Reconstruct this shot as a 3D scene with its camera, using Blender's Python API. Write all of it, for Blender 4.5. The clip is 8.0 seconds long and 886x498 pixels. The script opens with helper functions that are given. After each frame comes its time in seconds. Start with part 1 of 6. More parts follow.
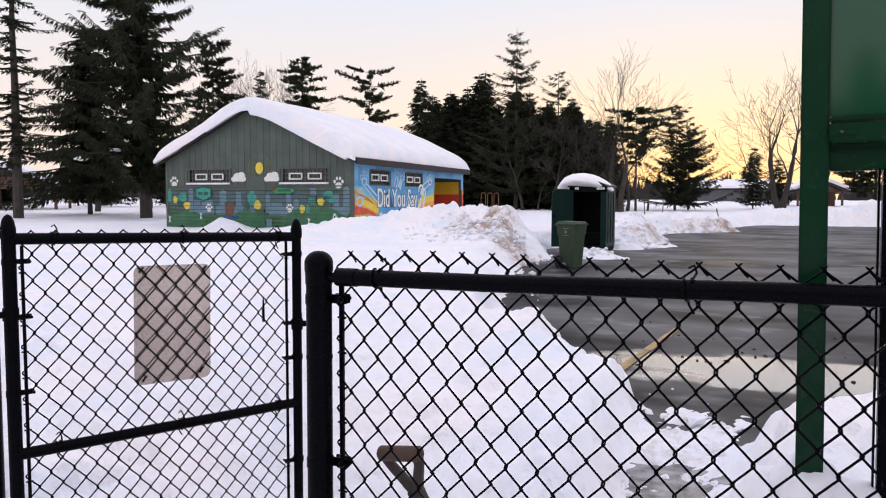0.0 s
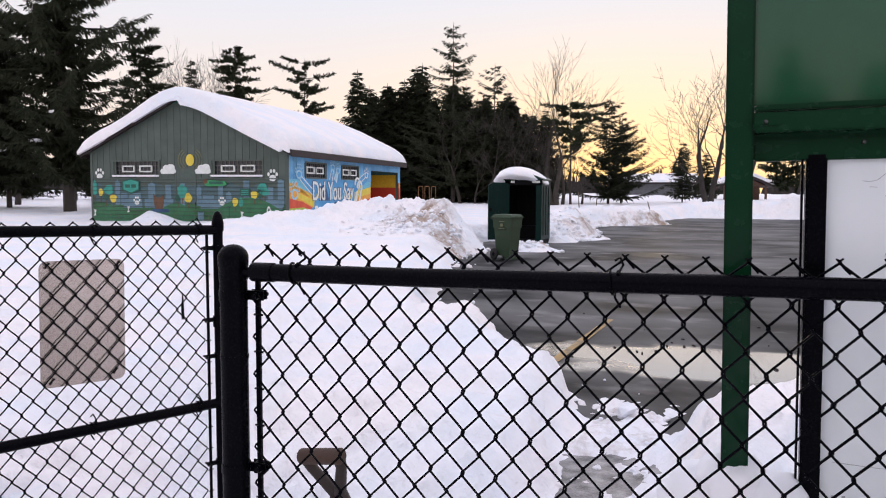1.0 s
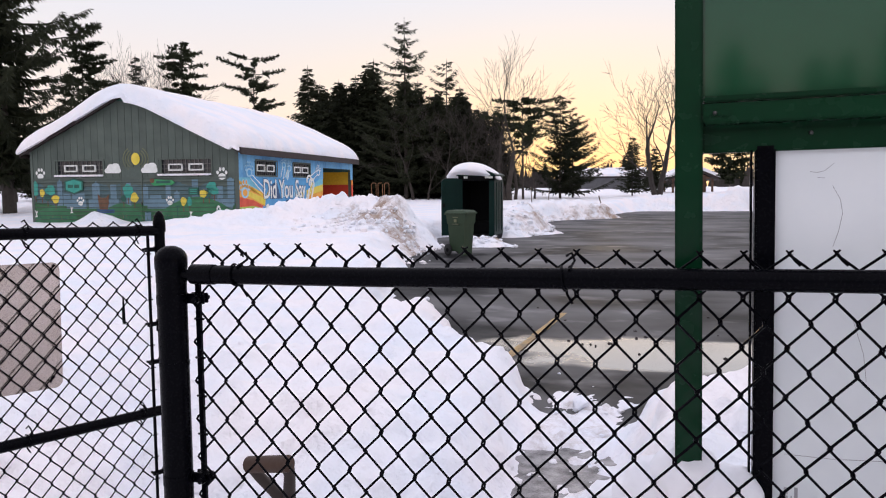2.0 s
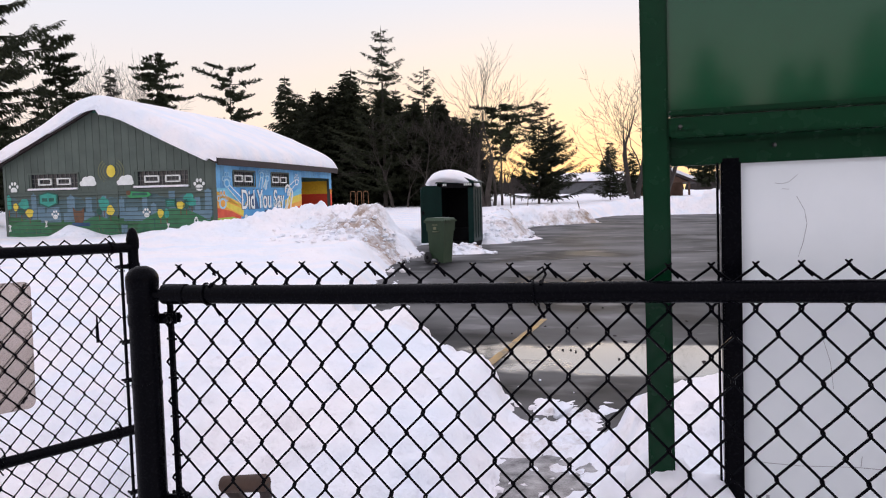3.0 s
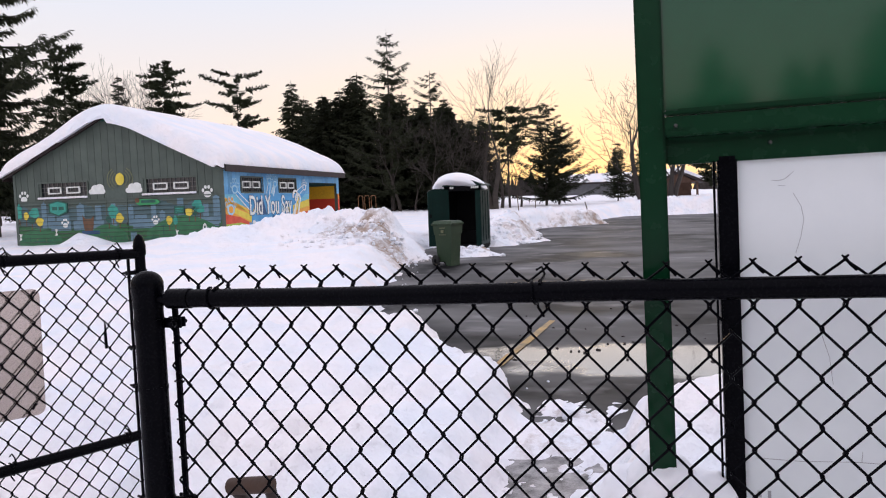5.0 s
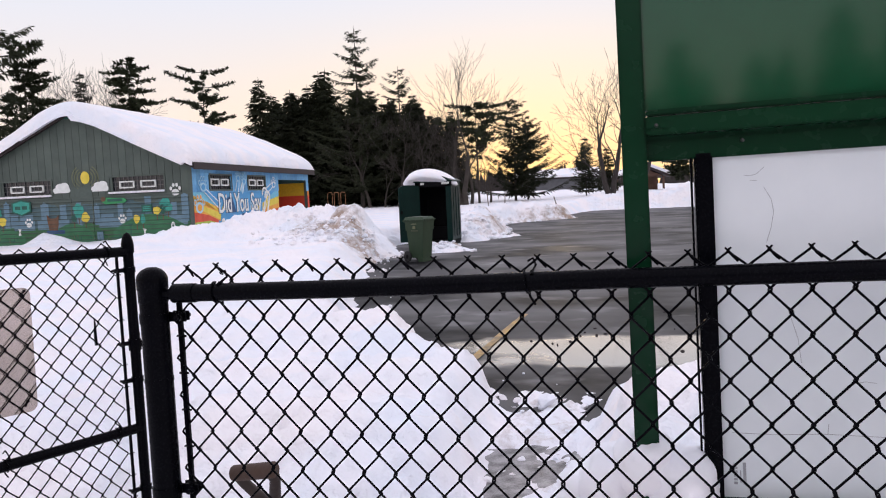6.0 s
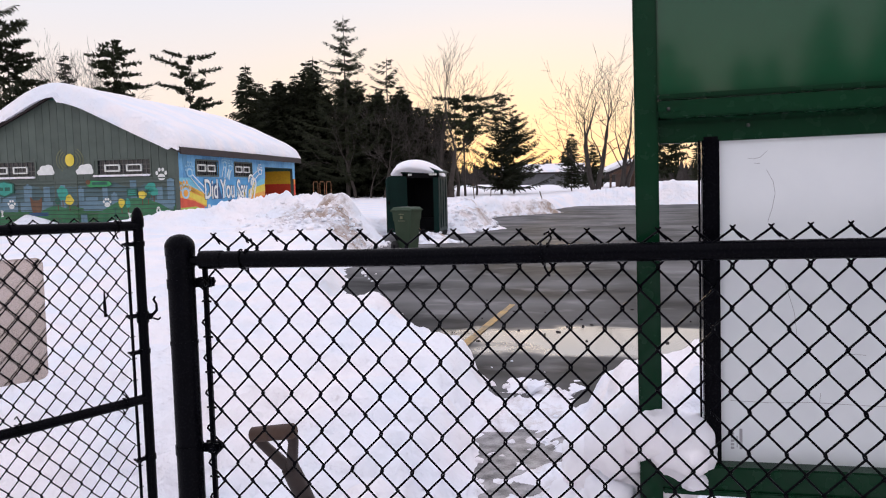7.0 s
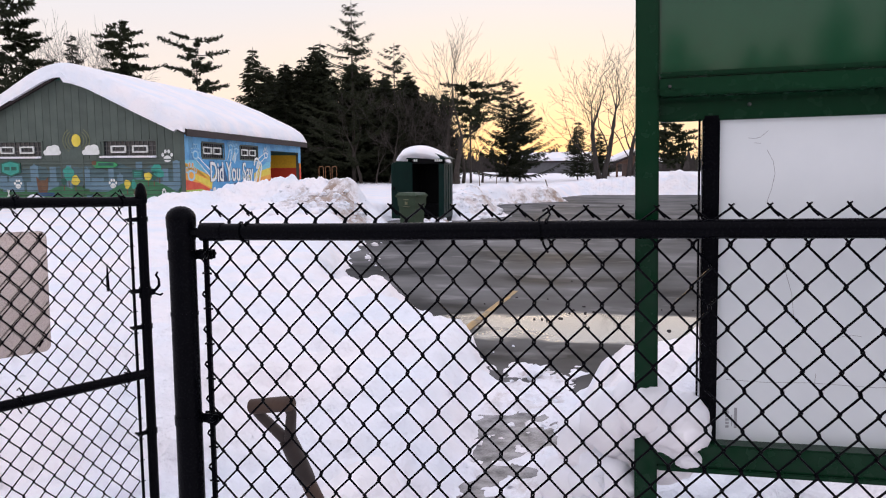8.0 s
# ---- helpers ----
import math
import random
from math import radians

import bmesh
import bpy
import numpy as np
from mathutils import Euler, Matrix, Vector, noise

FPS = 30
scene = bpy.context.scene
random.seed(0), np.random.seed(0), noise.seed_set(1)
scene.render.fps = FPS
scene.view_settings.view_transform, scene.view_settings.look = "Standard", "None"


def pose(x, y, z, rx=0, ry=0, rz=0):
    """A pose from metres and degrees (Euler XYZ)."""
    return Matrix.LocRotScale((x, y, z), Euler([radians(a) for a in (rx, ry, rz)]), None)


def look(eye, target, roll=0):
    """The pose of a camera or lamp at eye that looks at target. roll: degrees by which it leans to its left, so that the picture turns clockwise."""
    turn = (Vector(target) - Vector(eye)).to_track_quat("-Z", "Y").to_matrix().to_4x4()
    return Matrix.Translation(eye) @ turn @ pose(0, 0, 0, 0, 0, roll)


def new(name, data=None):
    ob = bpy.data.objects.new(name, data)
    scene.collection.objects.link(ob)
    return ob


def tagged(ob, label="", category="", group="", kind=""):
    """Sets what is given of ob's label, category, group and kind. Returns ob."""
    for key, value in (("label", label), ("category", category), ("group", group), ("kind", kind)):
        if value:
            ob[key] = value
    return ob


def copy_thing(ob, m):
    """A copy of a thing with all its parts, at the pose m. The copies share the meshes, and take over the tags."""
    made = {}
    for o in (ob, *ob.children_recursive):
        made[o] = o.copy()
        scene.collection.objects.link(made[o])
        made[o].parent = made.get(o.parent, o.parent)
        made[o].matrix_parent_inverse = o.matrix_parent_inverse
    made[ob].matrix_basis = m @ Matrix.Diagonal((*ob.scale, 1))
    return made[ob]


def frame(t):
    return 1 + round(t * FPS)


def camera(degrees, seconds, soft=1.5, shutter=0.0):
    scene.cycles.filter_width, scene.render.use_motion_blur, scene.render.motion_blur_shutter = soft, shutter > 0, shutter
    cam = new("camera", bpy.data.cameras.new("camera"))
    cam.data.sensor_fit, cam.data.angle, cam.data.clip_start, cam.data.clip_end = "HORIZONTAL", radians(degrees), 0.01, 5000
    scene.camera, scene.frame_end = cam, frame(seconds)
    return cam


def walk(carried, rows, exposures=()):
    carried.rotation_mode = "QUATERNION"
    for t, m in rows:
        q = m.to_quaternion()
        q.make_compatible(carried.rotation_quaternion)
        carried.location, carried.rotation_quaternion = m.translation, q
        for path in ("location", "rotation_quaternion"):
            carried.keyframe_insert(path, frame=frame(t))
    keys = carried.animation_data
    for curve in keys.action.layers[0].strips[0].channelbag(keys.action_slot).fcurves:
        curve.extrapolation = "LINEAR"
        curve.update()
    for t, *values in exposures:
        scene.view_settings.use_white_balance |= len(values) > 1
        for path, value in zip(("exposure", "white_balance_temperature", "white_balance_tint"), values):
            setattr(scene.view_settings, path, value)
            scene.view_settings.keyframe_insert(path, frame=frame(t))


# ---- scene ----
cam = camera(61.2, 8.0, soft=1.1)
PATH = [
    (0, (1.058, -1.531, 1.669), (0.188, 0.264, 1.533), 0.2),
    (0.5, (1.05, -1.504, 1.668), (0.242, 0.32, 1.53), 0.3),
    (1, (1.06, -1.453, 1.663), (0.342, 0.408, 1.51), 0.3),
    (1.5, (1.057, -1.424, 1.657), (0.403, 0.459, 1.496), 0.1),
    (2, (1.056, -1.405, 1.662), (0.453, 0.495, 1.499), -0.4),
    (3.5, (1.084, -1.403, 1.683), (0.536, 0.515, 1.547), -1.4),
    (4, (1.089, -1.403, 1.677), (0.529, 0.512, 1.546), -1.3),
    (5.5, (1.094, -1.435, 1.676), (0.529, 0.478, 1.535), -2.7),
    (6, (1.065, -1.512, 1.679), (0.568, 0.419, 1.529), -2.6),
    (6.5, (1.039, -1.582, 1.669), (0.57, 0.355, 1.512), -2.0),
    (7, (1.009, -1.615, 1.644), (0.554, 0.325, 1.473), -1.2),
    (7.5, (1.014, -1.602, 1.635), (0.56, 0.337, 1.45), -0.5),
    (8, (1.023, -1.621, 1.618), (0.556, 0.313, 1.413), -0.3),
]
walk(cam, [(t, look(eye, target, roll)) for t, eye, target, roll in PATH])

# ---- light ----
scene.view_settings.exposure = 0.0
world = bpy.data.worlds.new("dusk_sky")
scene.world = world
world.use_nodes = True
wn, wl = world.node_tree.nodes, world.node_tree.links
SUN_TURN = 8.0  # degrees to the left of +y
sky = wn.new("ShaderNodeTexSky")
sky.sky_type, sky.sun_disc = "NISHITA", False
sky.sun_elevation, sky.sun_rotation = radians(2.5), radians(-SUN_TURN)
sky.air_density, sky.dust_density, sky.ozone_density = 1.0, 1.0, 2.0


def sky_calc(op, a, b=0.0, c=0.0):
    k = wn.new("ShaderNodeMath")
    k.operation = op
    for slot, v in enumerate((a, b, c)):
        if isinstance(v, (int, float)):
            k.inputs[slot].default_value = v
        else:
            wl.new(v, k.inputs[slot])
    return k.outputs[0]


# thin high cloud after sundown: pale overhead, rosy low down, yellow where the sun went
way = wn.new("ShaderNodeTexCoord")
sep = wn.new("ShaderNodeSeparateXYZ")
wl.new(way.outputs["Generated"], sep.inputs["Vector"])
height = wn.new("ShaderNodeValToRGB")
stops = height.color_ramp.elements
for k, (at, c) in enumerate(((0.0, (0.84, 0.64, 0.56)), (0.07, (0.84, 0.70, 0.63)), (0.15, (0.78, 0.70, 0.68)), (0.26, (0.67, 0.69, 0.78)), (0.45, (0.86, 0.84, 0.955)), (1.0, (0.93, 0.89, 1.04)))):
    e = stops[k] if k < 2 else stops.new(at)
    e.position, e.color = at, (*c, 1)
wl.new(sep.outputs["Z"], height.inputs["Fac"])
toward = sky_calc("ADD", sky_calc("MULTIPLY", sep.outputs["X"], -math.sin(radians(SUN_TURN))), sky_calc("MULTIPLY", sep.outputs["Y"], math.cos(radians(SUN_TURN))))
glow = sky_calc("POWER", sky_calc("MAXIMUM", toward, 0.0), 16.0)
low = sky_calc("POWER", sky_calc("MAXIMUM", sky_calc("SUBTRACT", 1.0, sky_calc("MULTIPLY", sky_calc("ABSOLUTE", sep.outputs["Z"]), 3.2)), 0.0), 1.7)
warm = wn.new("ShaderNodeMix")
warm.data_type = "RGBA"
warm.inputs["B"].default_value = (1.0, 0.70, 0.27, 1)
wl.new(height.outputs["Color"], warm.inputs["A"])
wl.new(sky_calc("MULTIPLY", sky_calc("MULTIPLY", glow, low), 0.95), warm.inputs["Factor"])
both = wn.new("ShaderNodeMix")
both.data_type, both.blend_type = "RGBA", "ADD"
both.inputs["Factor"].default_value = 0.01
wl.new(warm.outputs["Result"], both.inputs["A"])
wl.new(sky.outputs["Color"], both.inputs["B"])
wl.new(both.outputs["Result"], wn["Background"].inputs["Color"])
wn["Background"].inputs["Strength"].default_value = 1.20
sun = new("sun", bpy.data.lights.new("sun", "SUN"))
sun.data.energy, sun.data.angle, sun.data.color = 0.2, radians(15), (1.0, 0.75, 0.5)
sun.matrix_world = look((0, 0, 0), (math.sin(radians(SUN_TURN)), -math.cos(radians(SUN_TURN)), -math.tan(radians(2.5))))

# ---- materials ----


def nodes_of(m):
    m.use_nodes = True
    return m.node_tree.nodes, m.node_tree.links, m.node_tree.nodes["Principled BSDF"]


def surface(name, a, b, scale=4.0, rough=0.6, bump=0.2, bscale=40.0, metal=0.0, spread=0.15, coat=0.0, per_piece=0.0, spec=0.5):
    """A surface between two colours, with a coarse and a fine variation, uneven gloss and fine relief."""
    m = bpy.data.materials.new(name)
    n, l, p = nodes_of(m)
    tc = n.new("ShaderNodeTexCoord")
    n1, n2, n3 = (n.new("ShaderNodeTexNoise") for _ in range(3))
    for k, sc, det in ((n1, scale, 4), (n2, scale * 9, 6), (n3, bscale, 6)):
        k.inputs["Scale"].default_value, k.inputs["Detail"].default_value = sc, det
        l.new(tc.outputs["Object"], k.inputs["Vector"])
    add = n.new("ShaderNodeMath")
    add.operation = "MULTIPLY_ADD"
    l.new(n2.outputs["Fac"], add.inputs[0])
    add.inputs[1].default_value = 0.45
    l.new(n1.outputs["Fac"], add.inputs[2])
    ramp = n.new("ShaderNodeMapRange")
    ramp.inputs["From Min"].default_value, ramp.inputs["From Max"].default_value = 0.5, 0.95
    l.new(add.outputs[0], ramp.inputs["Value"])
    mix = n.new("ShaderNodeMix")
    mix.data_type = "RGBA"
    mix.inputs["A"].default_value, mix.inputs["B"].default_value = (*a, 1), (*b, 1)
    l.new(ramp.outputs["Result"], mix.inputs["Factor"])
    out = mix.outputs["Result"]
    if per_piece:
        info, hsv, rng = n.new("ShaderNodeObjectInfo"), n.new("ShaderNodeHueSaturation"), n.new("ShaderNodeMapRange")
        rng.inputs["To Min"].default_value, rng.inputs["To Max"].default_value = 1 - per_piece, 1 + per_piece
        l.new(info.outputs["Random"], rng.inputs["Value"])
        l.new(rng.outputs["Result"], hsv.inputs["Value"])
        l.new(out, hsv.inputs["Color"])
        out = hsv.outputs["Color"]
    l.new(out, p.inputs["Base Color"])
    rr = n.new("ShaderNodeMapRange")
    rr.inputs["To Min"].default_value, rr.inputs["To Max"].default_value = max(0.02, rough - spread), min(1, rough + spread)
    l.new(n2.outputs["Fac"], rr.inputs["Value"])
    l.new(rr.outputs["Result"], p.inputs["Roughness"])
    p.inputs["Metallic"].default_value = metal
    p.inputs["Specular IOR Level"].default_value = spec
    p.inputs["Coat Weight"].default_value = coat
    p.inputs["Coat Roughness"].default_value = 0.12
    if bump:
        bp = n.new("ShaderNodeBump")
        bp.inputs["Strength"].default_value, bp.inputs["Distance"].default_value = bump, 0.01
        l.new(n3.outputs["Fac"], bp.inputs["Height"])
        l.new(bp.outputs["Normal"], p.inputs["Normal"])
    return m


def snow_material(name, dirt, clean=(0.86, 0.86, 0.89), relief=0.12):
    """Old snow: white, granular, with brown grit where it was ploughed."""
    m = bpy.data.materials.new(name)
    n, l, p = nodes_of(m)
    tc = n.new("ShaderNodeTexCoord")
    big, mid, fine = (n.new("ShaderNodeTexNoise") for _ in range(3))
    for k, sc, det in ((big, 1.1, 5), (mid, 4.5, 8), (fine, 45.0, 8)):
        k.inputs["Scale"].default_value, k.inputs["Detail"].default_value = sc, det
        l.new(tc.outputs["Object"], k.inputs["Vector"])
    grit = n.new("ShaderNodeTexVoronoi")
    grit.inputs["Scale"].default_value = 5.0
    l.new(tc.outputs["Object"], grit.inputs["Vector"])
    clods = n.new("ShaderNodeTexNoise")
    clods.inputs["Scale"].default_value, clods.inputs["Detail"].default_value, clods.inputs["Roughness"].default_value = 2.0, 10, 0.75
    l.new(tc.outputs["Object"], clods.inputs["Vector"])
    mask = n.new("ShaderNodeMath")
    mask.operation = "MULTIPLY"
    l.new(clods.outputs["Fac"], mask.inputs[0])
    if dirt == "ploughed":
        at = n.new("ShaderNodeAttribute")
        at.attribute_name = "grit"
        l.new(at.outputs["Fac"], mask.inputs[1])
    else:
        mask.inputs[1].default_value = dirt
    mr = n.new("ShaderNodeMapRange")
    mr.inputs["From Min"].default_value, mr.inputs["From Max"].default_value = 0.38, 0.58
    l.new(mask.outputs[0], mr.inputs["Value"])
    mix = n.new("ShaderNodeMix")
    mix.data_type = "RGBA"
    mix.inputs["A"].default_value, mix.inputs["B"].default_value = (*clean, 1), (0.36, 0.27, 0.21, 1)
    l.new(mr.outputs["Result"], mix.inputs["Factor"])
    # bluish and rosy patches in the colour, in place of shading on the relief
    tint = n.new("ShaderNodeMix")
    tint.data_type = "RGBA"
    tint.inputs["A"].default_value, tint.inputs["B"].default_value = (0.84, 0.87, 0.93, 1), (0.94, 0.90, 0.91, 1)
    tr = n.new("ShaderNodeMapRange")
    tr.inputs["From Min"].default_value, tr.inputs["From Max"].default_value = 0.38, 0.62
    l.new(big.outputs["Fac"], tr.inputs["Value"])
    l.new(tr.outputs["Result"], tint.inputs["Factor"])
    l.new(tint.outputs["Result"], mix.inputs["A"])
    l.new(mix.outputs["Result"], p.inputs["Base Color"])
    p.inputs["Roughness"].default_value = 0.75
    p.inputs["Subsurface Weight"].default_value = 0.0
    hsum = n.new("ShaderNodeMath")
    hsum.operation = "MULTIPLY_ADD"
    l.new(fine.outputs["Fac"], hsum.inputs[0])
    hsum.inputs[1].default_value = 0.12
    l.new(mid.outputs["Fac"], hsum.inputs[2])
    bp = n.new("ShaderNodeBump")
    bp.inputs["Strength"].default_value, bp.inputs["Distance"].default_value = 1.0, relief
    l.new(hsum.outputs[0], bp.inputs["Height"])
    l.new(bp.outputs["Normal"], p.inputs["Normal"])
    return m


def asphalt_material():
    """Wet asphalt with drying streaks, thin ice and slush."""
    m = bpy.data.materials.new("wet_asphalt")
    n, l, p = nodes_of(m)
    tc = n.new("ShaderNodeTexCoord")
    mp = n.new("ShaderNodeMapping")
    mp.inputs["Scale"].default_value = (0.50, 0.72, 1.0)
    l.new(tc.outputs["Object"], mp.inputs["Vector"])
    big, mid, fine = (n.new("ShaderNodeTexNoise") for _ in range(3))
    for k, sc, det, src in ((big, 0.62, 6, mp), (mid, 2.2, 5, mp), (fine, 130.0, 4, tc)):
        k.inputs["Scale"].default_value, k.inputs["Detail"].default_value = sc, det
        l.new(src.outputs[0] if src is mp else tc.outputs["Object"], k.inputs["Vector"])
    r1 = n.new("ShaderNodeValToRGB")
    r1.color_ramp.elements[0].position, r1.color_ramp.elements[0].color = 0.42, (0.011, 0.011, 0.012, 1)
    r1.color_ramp.elements[1].position, r1.color_ramp.elements[1].color = 0.63, (0.13, 0.127, 0.127, 1)
    l.new(big.outputs["Fac"], r1.inputs["Fac"])
    slush = n.new("ShaderNodeMapRange")
    slush.inputs["From Min"].default_value, slush.inputs["From Max"].default_value = 0.57, 0.72
    slush.inputs["To Max"].default_value = 0.26
    l.new(mid.outputs["Fac"], slush.inputs["Value"])
    mix = n.new("ShaderNodeMix")
    mix.data_type = "RGBA"
    mix.inputs["B"].default_value = (0.5, 0.49, 0.5, 1)
    l.new(r1.outputs["Color"], mix.inputs["A"])
    l.new(slush.outputs["Result"], mix.inputs["Factor"])
    l.new(mix.outputs["Result"], p.inputs["Base Color"])
    rr = n.new("ShaderNodeMapRange")
    rr.inputs["From Min"].default_value, rr.inputs["From Max"].default_value = 0.35, 0.65
    rr.inputs["To Min"].default_value, rr.inputs["To Max"].default_value = 0.42, 0.85
    p.inputs["Specular IOR Level"].default_value = 0.3
    l.new(big.outputs["Fac"], rr.inputs["Value"])
    # standing meltwater in a shallow dip of the lot, with a ragged soft rim
    sep = n.new("ShaderNodeSeparateXYZ")
    l.new(tc.outputs["Object"], sep.inputs["Vector"])

    def calc(op, x, y):
        k = n.new("ShaderNodeMath")
        k.operation = op
        for i, v in enumerate((x, y)):
            if isinstance(v, (int, float)):
                k.inputs[i].default_value = v
            else:
                l.new(v, k.inputs[i])
        return k.outputs[0]

    ex = calc("POWER", calc("ABSOLUTE", calc("DIVIDE", calc("SUBTRACT", sep.outputs["X"], 2.2), 3.2), 0.0), 2.0)
    ey = calc("POWER", calc("ABSOLUTE", calc("DIVIDE", calc("SUBTRACT", sep.outputs["Y"], 6.2), 0.85), 0.0), 2.0)
    wet = n.new("ShaderNodeMapRange")
    wet.inputs["From Min"].default_value, wet.inputs["From Max"].default_value = 1.15, 0.7
    l.new(calc("ADD", calc("ADD", ex, ey), calc("MULTIPLY", calc("SUBTRACT", mid.outputs["Fac"], 0.5), 2.2)), wet.inputs["Value"])
    damp = n.new("ShaderNodeMix")
    damp.inputs["B"].default_value = 0.04
    l.new(rr.outputs["Result"], damp.inputs["A"])
    l.new(wet.outputs["Result"], damp.inputs["Factor"])
    l.new(damp.outputs["Result"], p.inputs["Roughness"])
    gloss = n.new("ShaderNodeMapRange")
    gloss.inputs["From Min"].default_value, gloss.inputs["From Max"].default_value = 0.40, 0.62
    gloss.inputs["To Min"].default_value, gloss.inputs["To Max"].default_value = 0.04, 0.55
    l.new(big.outputs["Fac"], gloss.inputs["Value"])
    shine = calc("MAXIMUM", gloss.outputs["Result"], wet.outputs["Result"])
    l.new(shine, p.inputs["Specular IOR Level"])
    l.new(wet.outputs["Result"], p.inputs["Coat Weight"])
    p.inputs["Coat Roughness"].default_value, p.inputs["Coat IOR"].default_value = 0.04, 1.6
    bp = n.new("ShaderNodeBump")
    bp.inputs["Strength"].default_value, bp.inputs["Distance"].default_value = 0.05, 0.004
    l.new(fine.outputs["Fac"], bp.inputs["Height"])
    l.new(bp.outputs["Normal"], p.inputs["Normal"])
    return m


def banded_material(name, bands, mode, mid=None):
    """Painted boards in flat bands of colour: by height ('z'), or in rays fanning out of one low point of the wall ('rays')."""
    m = bpy.data.materials.new(name)
    n, l, p = nodes_of(m)
    tc, sep = n.new("ShaderNodeTexCoord"), n.new("ShaderNodeSeparateXYZ")
    l.new(tc.outputs["Object"], sep.inputs["Vector"])
    wob = n.new("ShaderNodeTexNoise")
    wob.inputs["Scale"].default_value, wob.inputs["Detail"].default_value = 1.6, 3
    l.new(tc.outputs["Object"], wob.inputs["Vector"])

    def calc(op, x, y):
        k = n.new("ShaderNodeMath")
        k.operation = op
        for i, v in enumerate((x, y)):
            if isinstance(v, (int, float)):
                k.inputs[i].default_value = v
            else:
                l.new(v, k.inputs[i])
        return k.outputs[0]

    z = sep.outputs["Z"]
    if mode == "rays":
        off = calc("ABSOLUTE", calc("SUBTRACT", sep.outputs["Y"], 4.0), 0.0)
        value = calc("ADD", calc("MULTIPLY", calc("DIVIDE", calc("SUBTRACT", z, 1.0), calc("MAXIMUM", off, 0.9)), 1.6), 0.3)
    elif mode == "hills":
        value = calc("ADD", calc("MULTIPLY", calc("SUBTRACT", wob.outputs["Fac"], 0.5), -0.16), calc("DIVIDE", z, 5.0))
    else:
        value = calc("DIVIDE", z, 3.0)
    ramp = n.new("ShaderNodeValToRGB")
    ramp.color_ramp.interpolation = "CONSTANT"
    el = ramp.color_ramp.elements
    for i, (at, c) in enumerate(bands):
        e = el[i] if i < 2 else el.new(at)
        e.position, e.color = at, (*c, 1)
    l.new(value, ramp.inputs["Fac"])
    out = ramp.outputs["Color"]
    worn = n.new("ShaderNodeTexNoise")
    worn.inputs["Scale"].default_value, worn.inputs["Detail"].default_value = 14, 8
    l.new(tc.outputs["Object"], worn.inputs["Vector"])
    hsv, rng = n.new("ShaderNodeHueSaturation"), n.new("ShaderNodeMapRange")
    rng.inputs["To Min"].default_value, rng.inputs["To Max"].default_value = 0.75, 1.25
    l.new(worn.outputs["Fac"], rng.inputs["Value"])
    l.new(rng.outputs["Result"], hsv.inputs["Value"])
    l.new(out, hsv.inputs["Color"])
    l.new(hsv.outputs["Color"], p.inputs["Base Color"])
    p.inputs["Roughness"].default_value = 0.65
    bp = n.new("ShaderNodeBump")
    bp.inputs["Strength"].default_value, bp.inputs["Distance"].default_value = 0.2, 0.01
    l.new(worn.outputs["Fac"], bp.inputs["Height"])
    l.new(bp.outputs["Normal"], p.inputs["Normal"])
    return m


SNOW = snow_material("snow", "ploughed")
ROOF_SNOW = snow_material("roof_snow", 0.1)
PACKED_SNOW = snow_material("packed_snow", 0.1, relief=0.02)
ASPHALT = asphalt_material()
SLUSH = surface("trodden_slush", (0.038, 0.037, 0.037), (0.40, 0.385, 0.385), 9, 0.45, 0.5, 50, spread=0.2)
LINE = surface("worn_yellow_paint", (0.52, 0.31, 0.06), (0.10, 0.085, 0.06), 3, 0.5)
BLACK = surface("black_vinyl", (0.0009, 0.0010, 0.0019), (0.0019, 0.0020, 0.0034), 20, 0.26, 0.10, 120, spec=0.045, spread=0.1)
GREEN = surface("glossy_green_enamel", (0.0015, 0.023, 0.0085), (0.0022, 0.031, 0.011), 3, 0.26, 0.03, 30, coat=0.0, spread=0.08, spec=0.16)
PANEL = surface("green_door_enamel", (0.0055, 0.052, 0.021), (0.0075, 0.062, 0.026), 2, 0.10, 0.010, 6, coat=0.32, spread=0.03, spec=0.4)
PANEL.node_tree.nodes["Principled BSDF"].inputs["Coat Roughness"].default_value = 0.06
WHITE = surface("white_board", (0.69, 0.72, 0.73), (0.77, 0.79, 0.79), 1.5, 0.45, 0.03, 30)
CRACK = surface("dark_crack", (0.26, 0.25, 0.25), (0.42, 0.41, 0.41), 30, 0.8, 0)
FADED = surface("faded_print", (0.30, 0.30, 0.31), (0.42, 0.42, 0.43), 30, 0.8, 0)
STEEL = surface("dull_steel", (0.07, 0.07, 0.07), (0.14, 0.14, 0.13), 30, 0.35, 0.1, 90, metal=1.0)
TAN = surface("faded_sign_back", (0.50, 0.42, 0.37), (0.62, 0.53, 0.48), 4, 0.20, 0.0, 60, metal=0.75, spread=0.06)
WOOD = surface("weathered_ash", (0.05, 0.026, 0.017), (0.09, 0.05, 0.033), 8, 0.7, 0.4, 60)
HANDLE = surface("worn_dark_grip", (0.020, 0.012, 0.010), (0.042, 0.026, 0.020), 14, 0.6, 0.3, 70)
BARK = surface("bark", (0.028, 0.022, 0.018), (0.06, 0.048, 0.04), 3, 0.9, 0.8, 14)
BARK_GREY = surface("grey_bark", (0.025, 0.020, 0.018), (0.048, 0.040, 0.035), 3, 0.9, 0.8, 14)
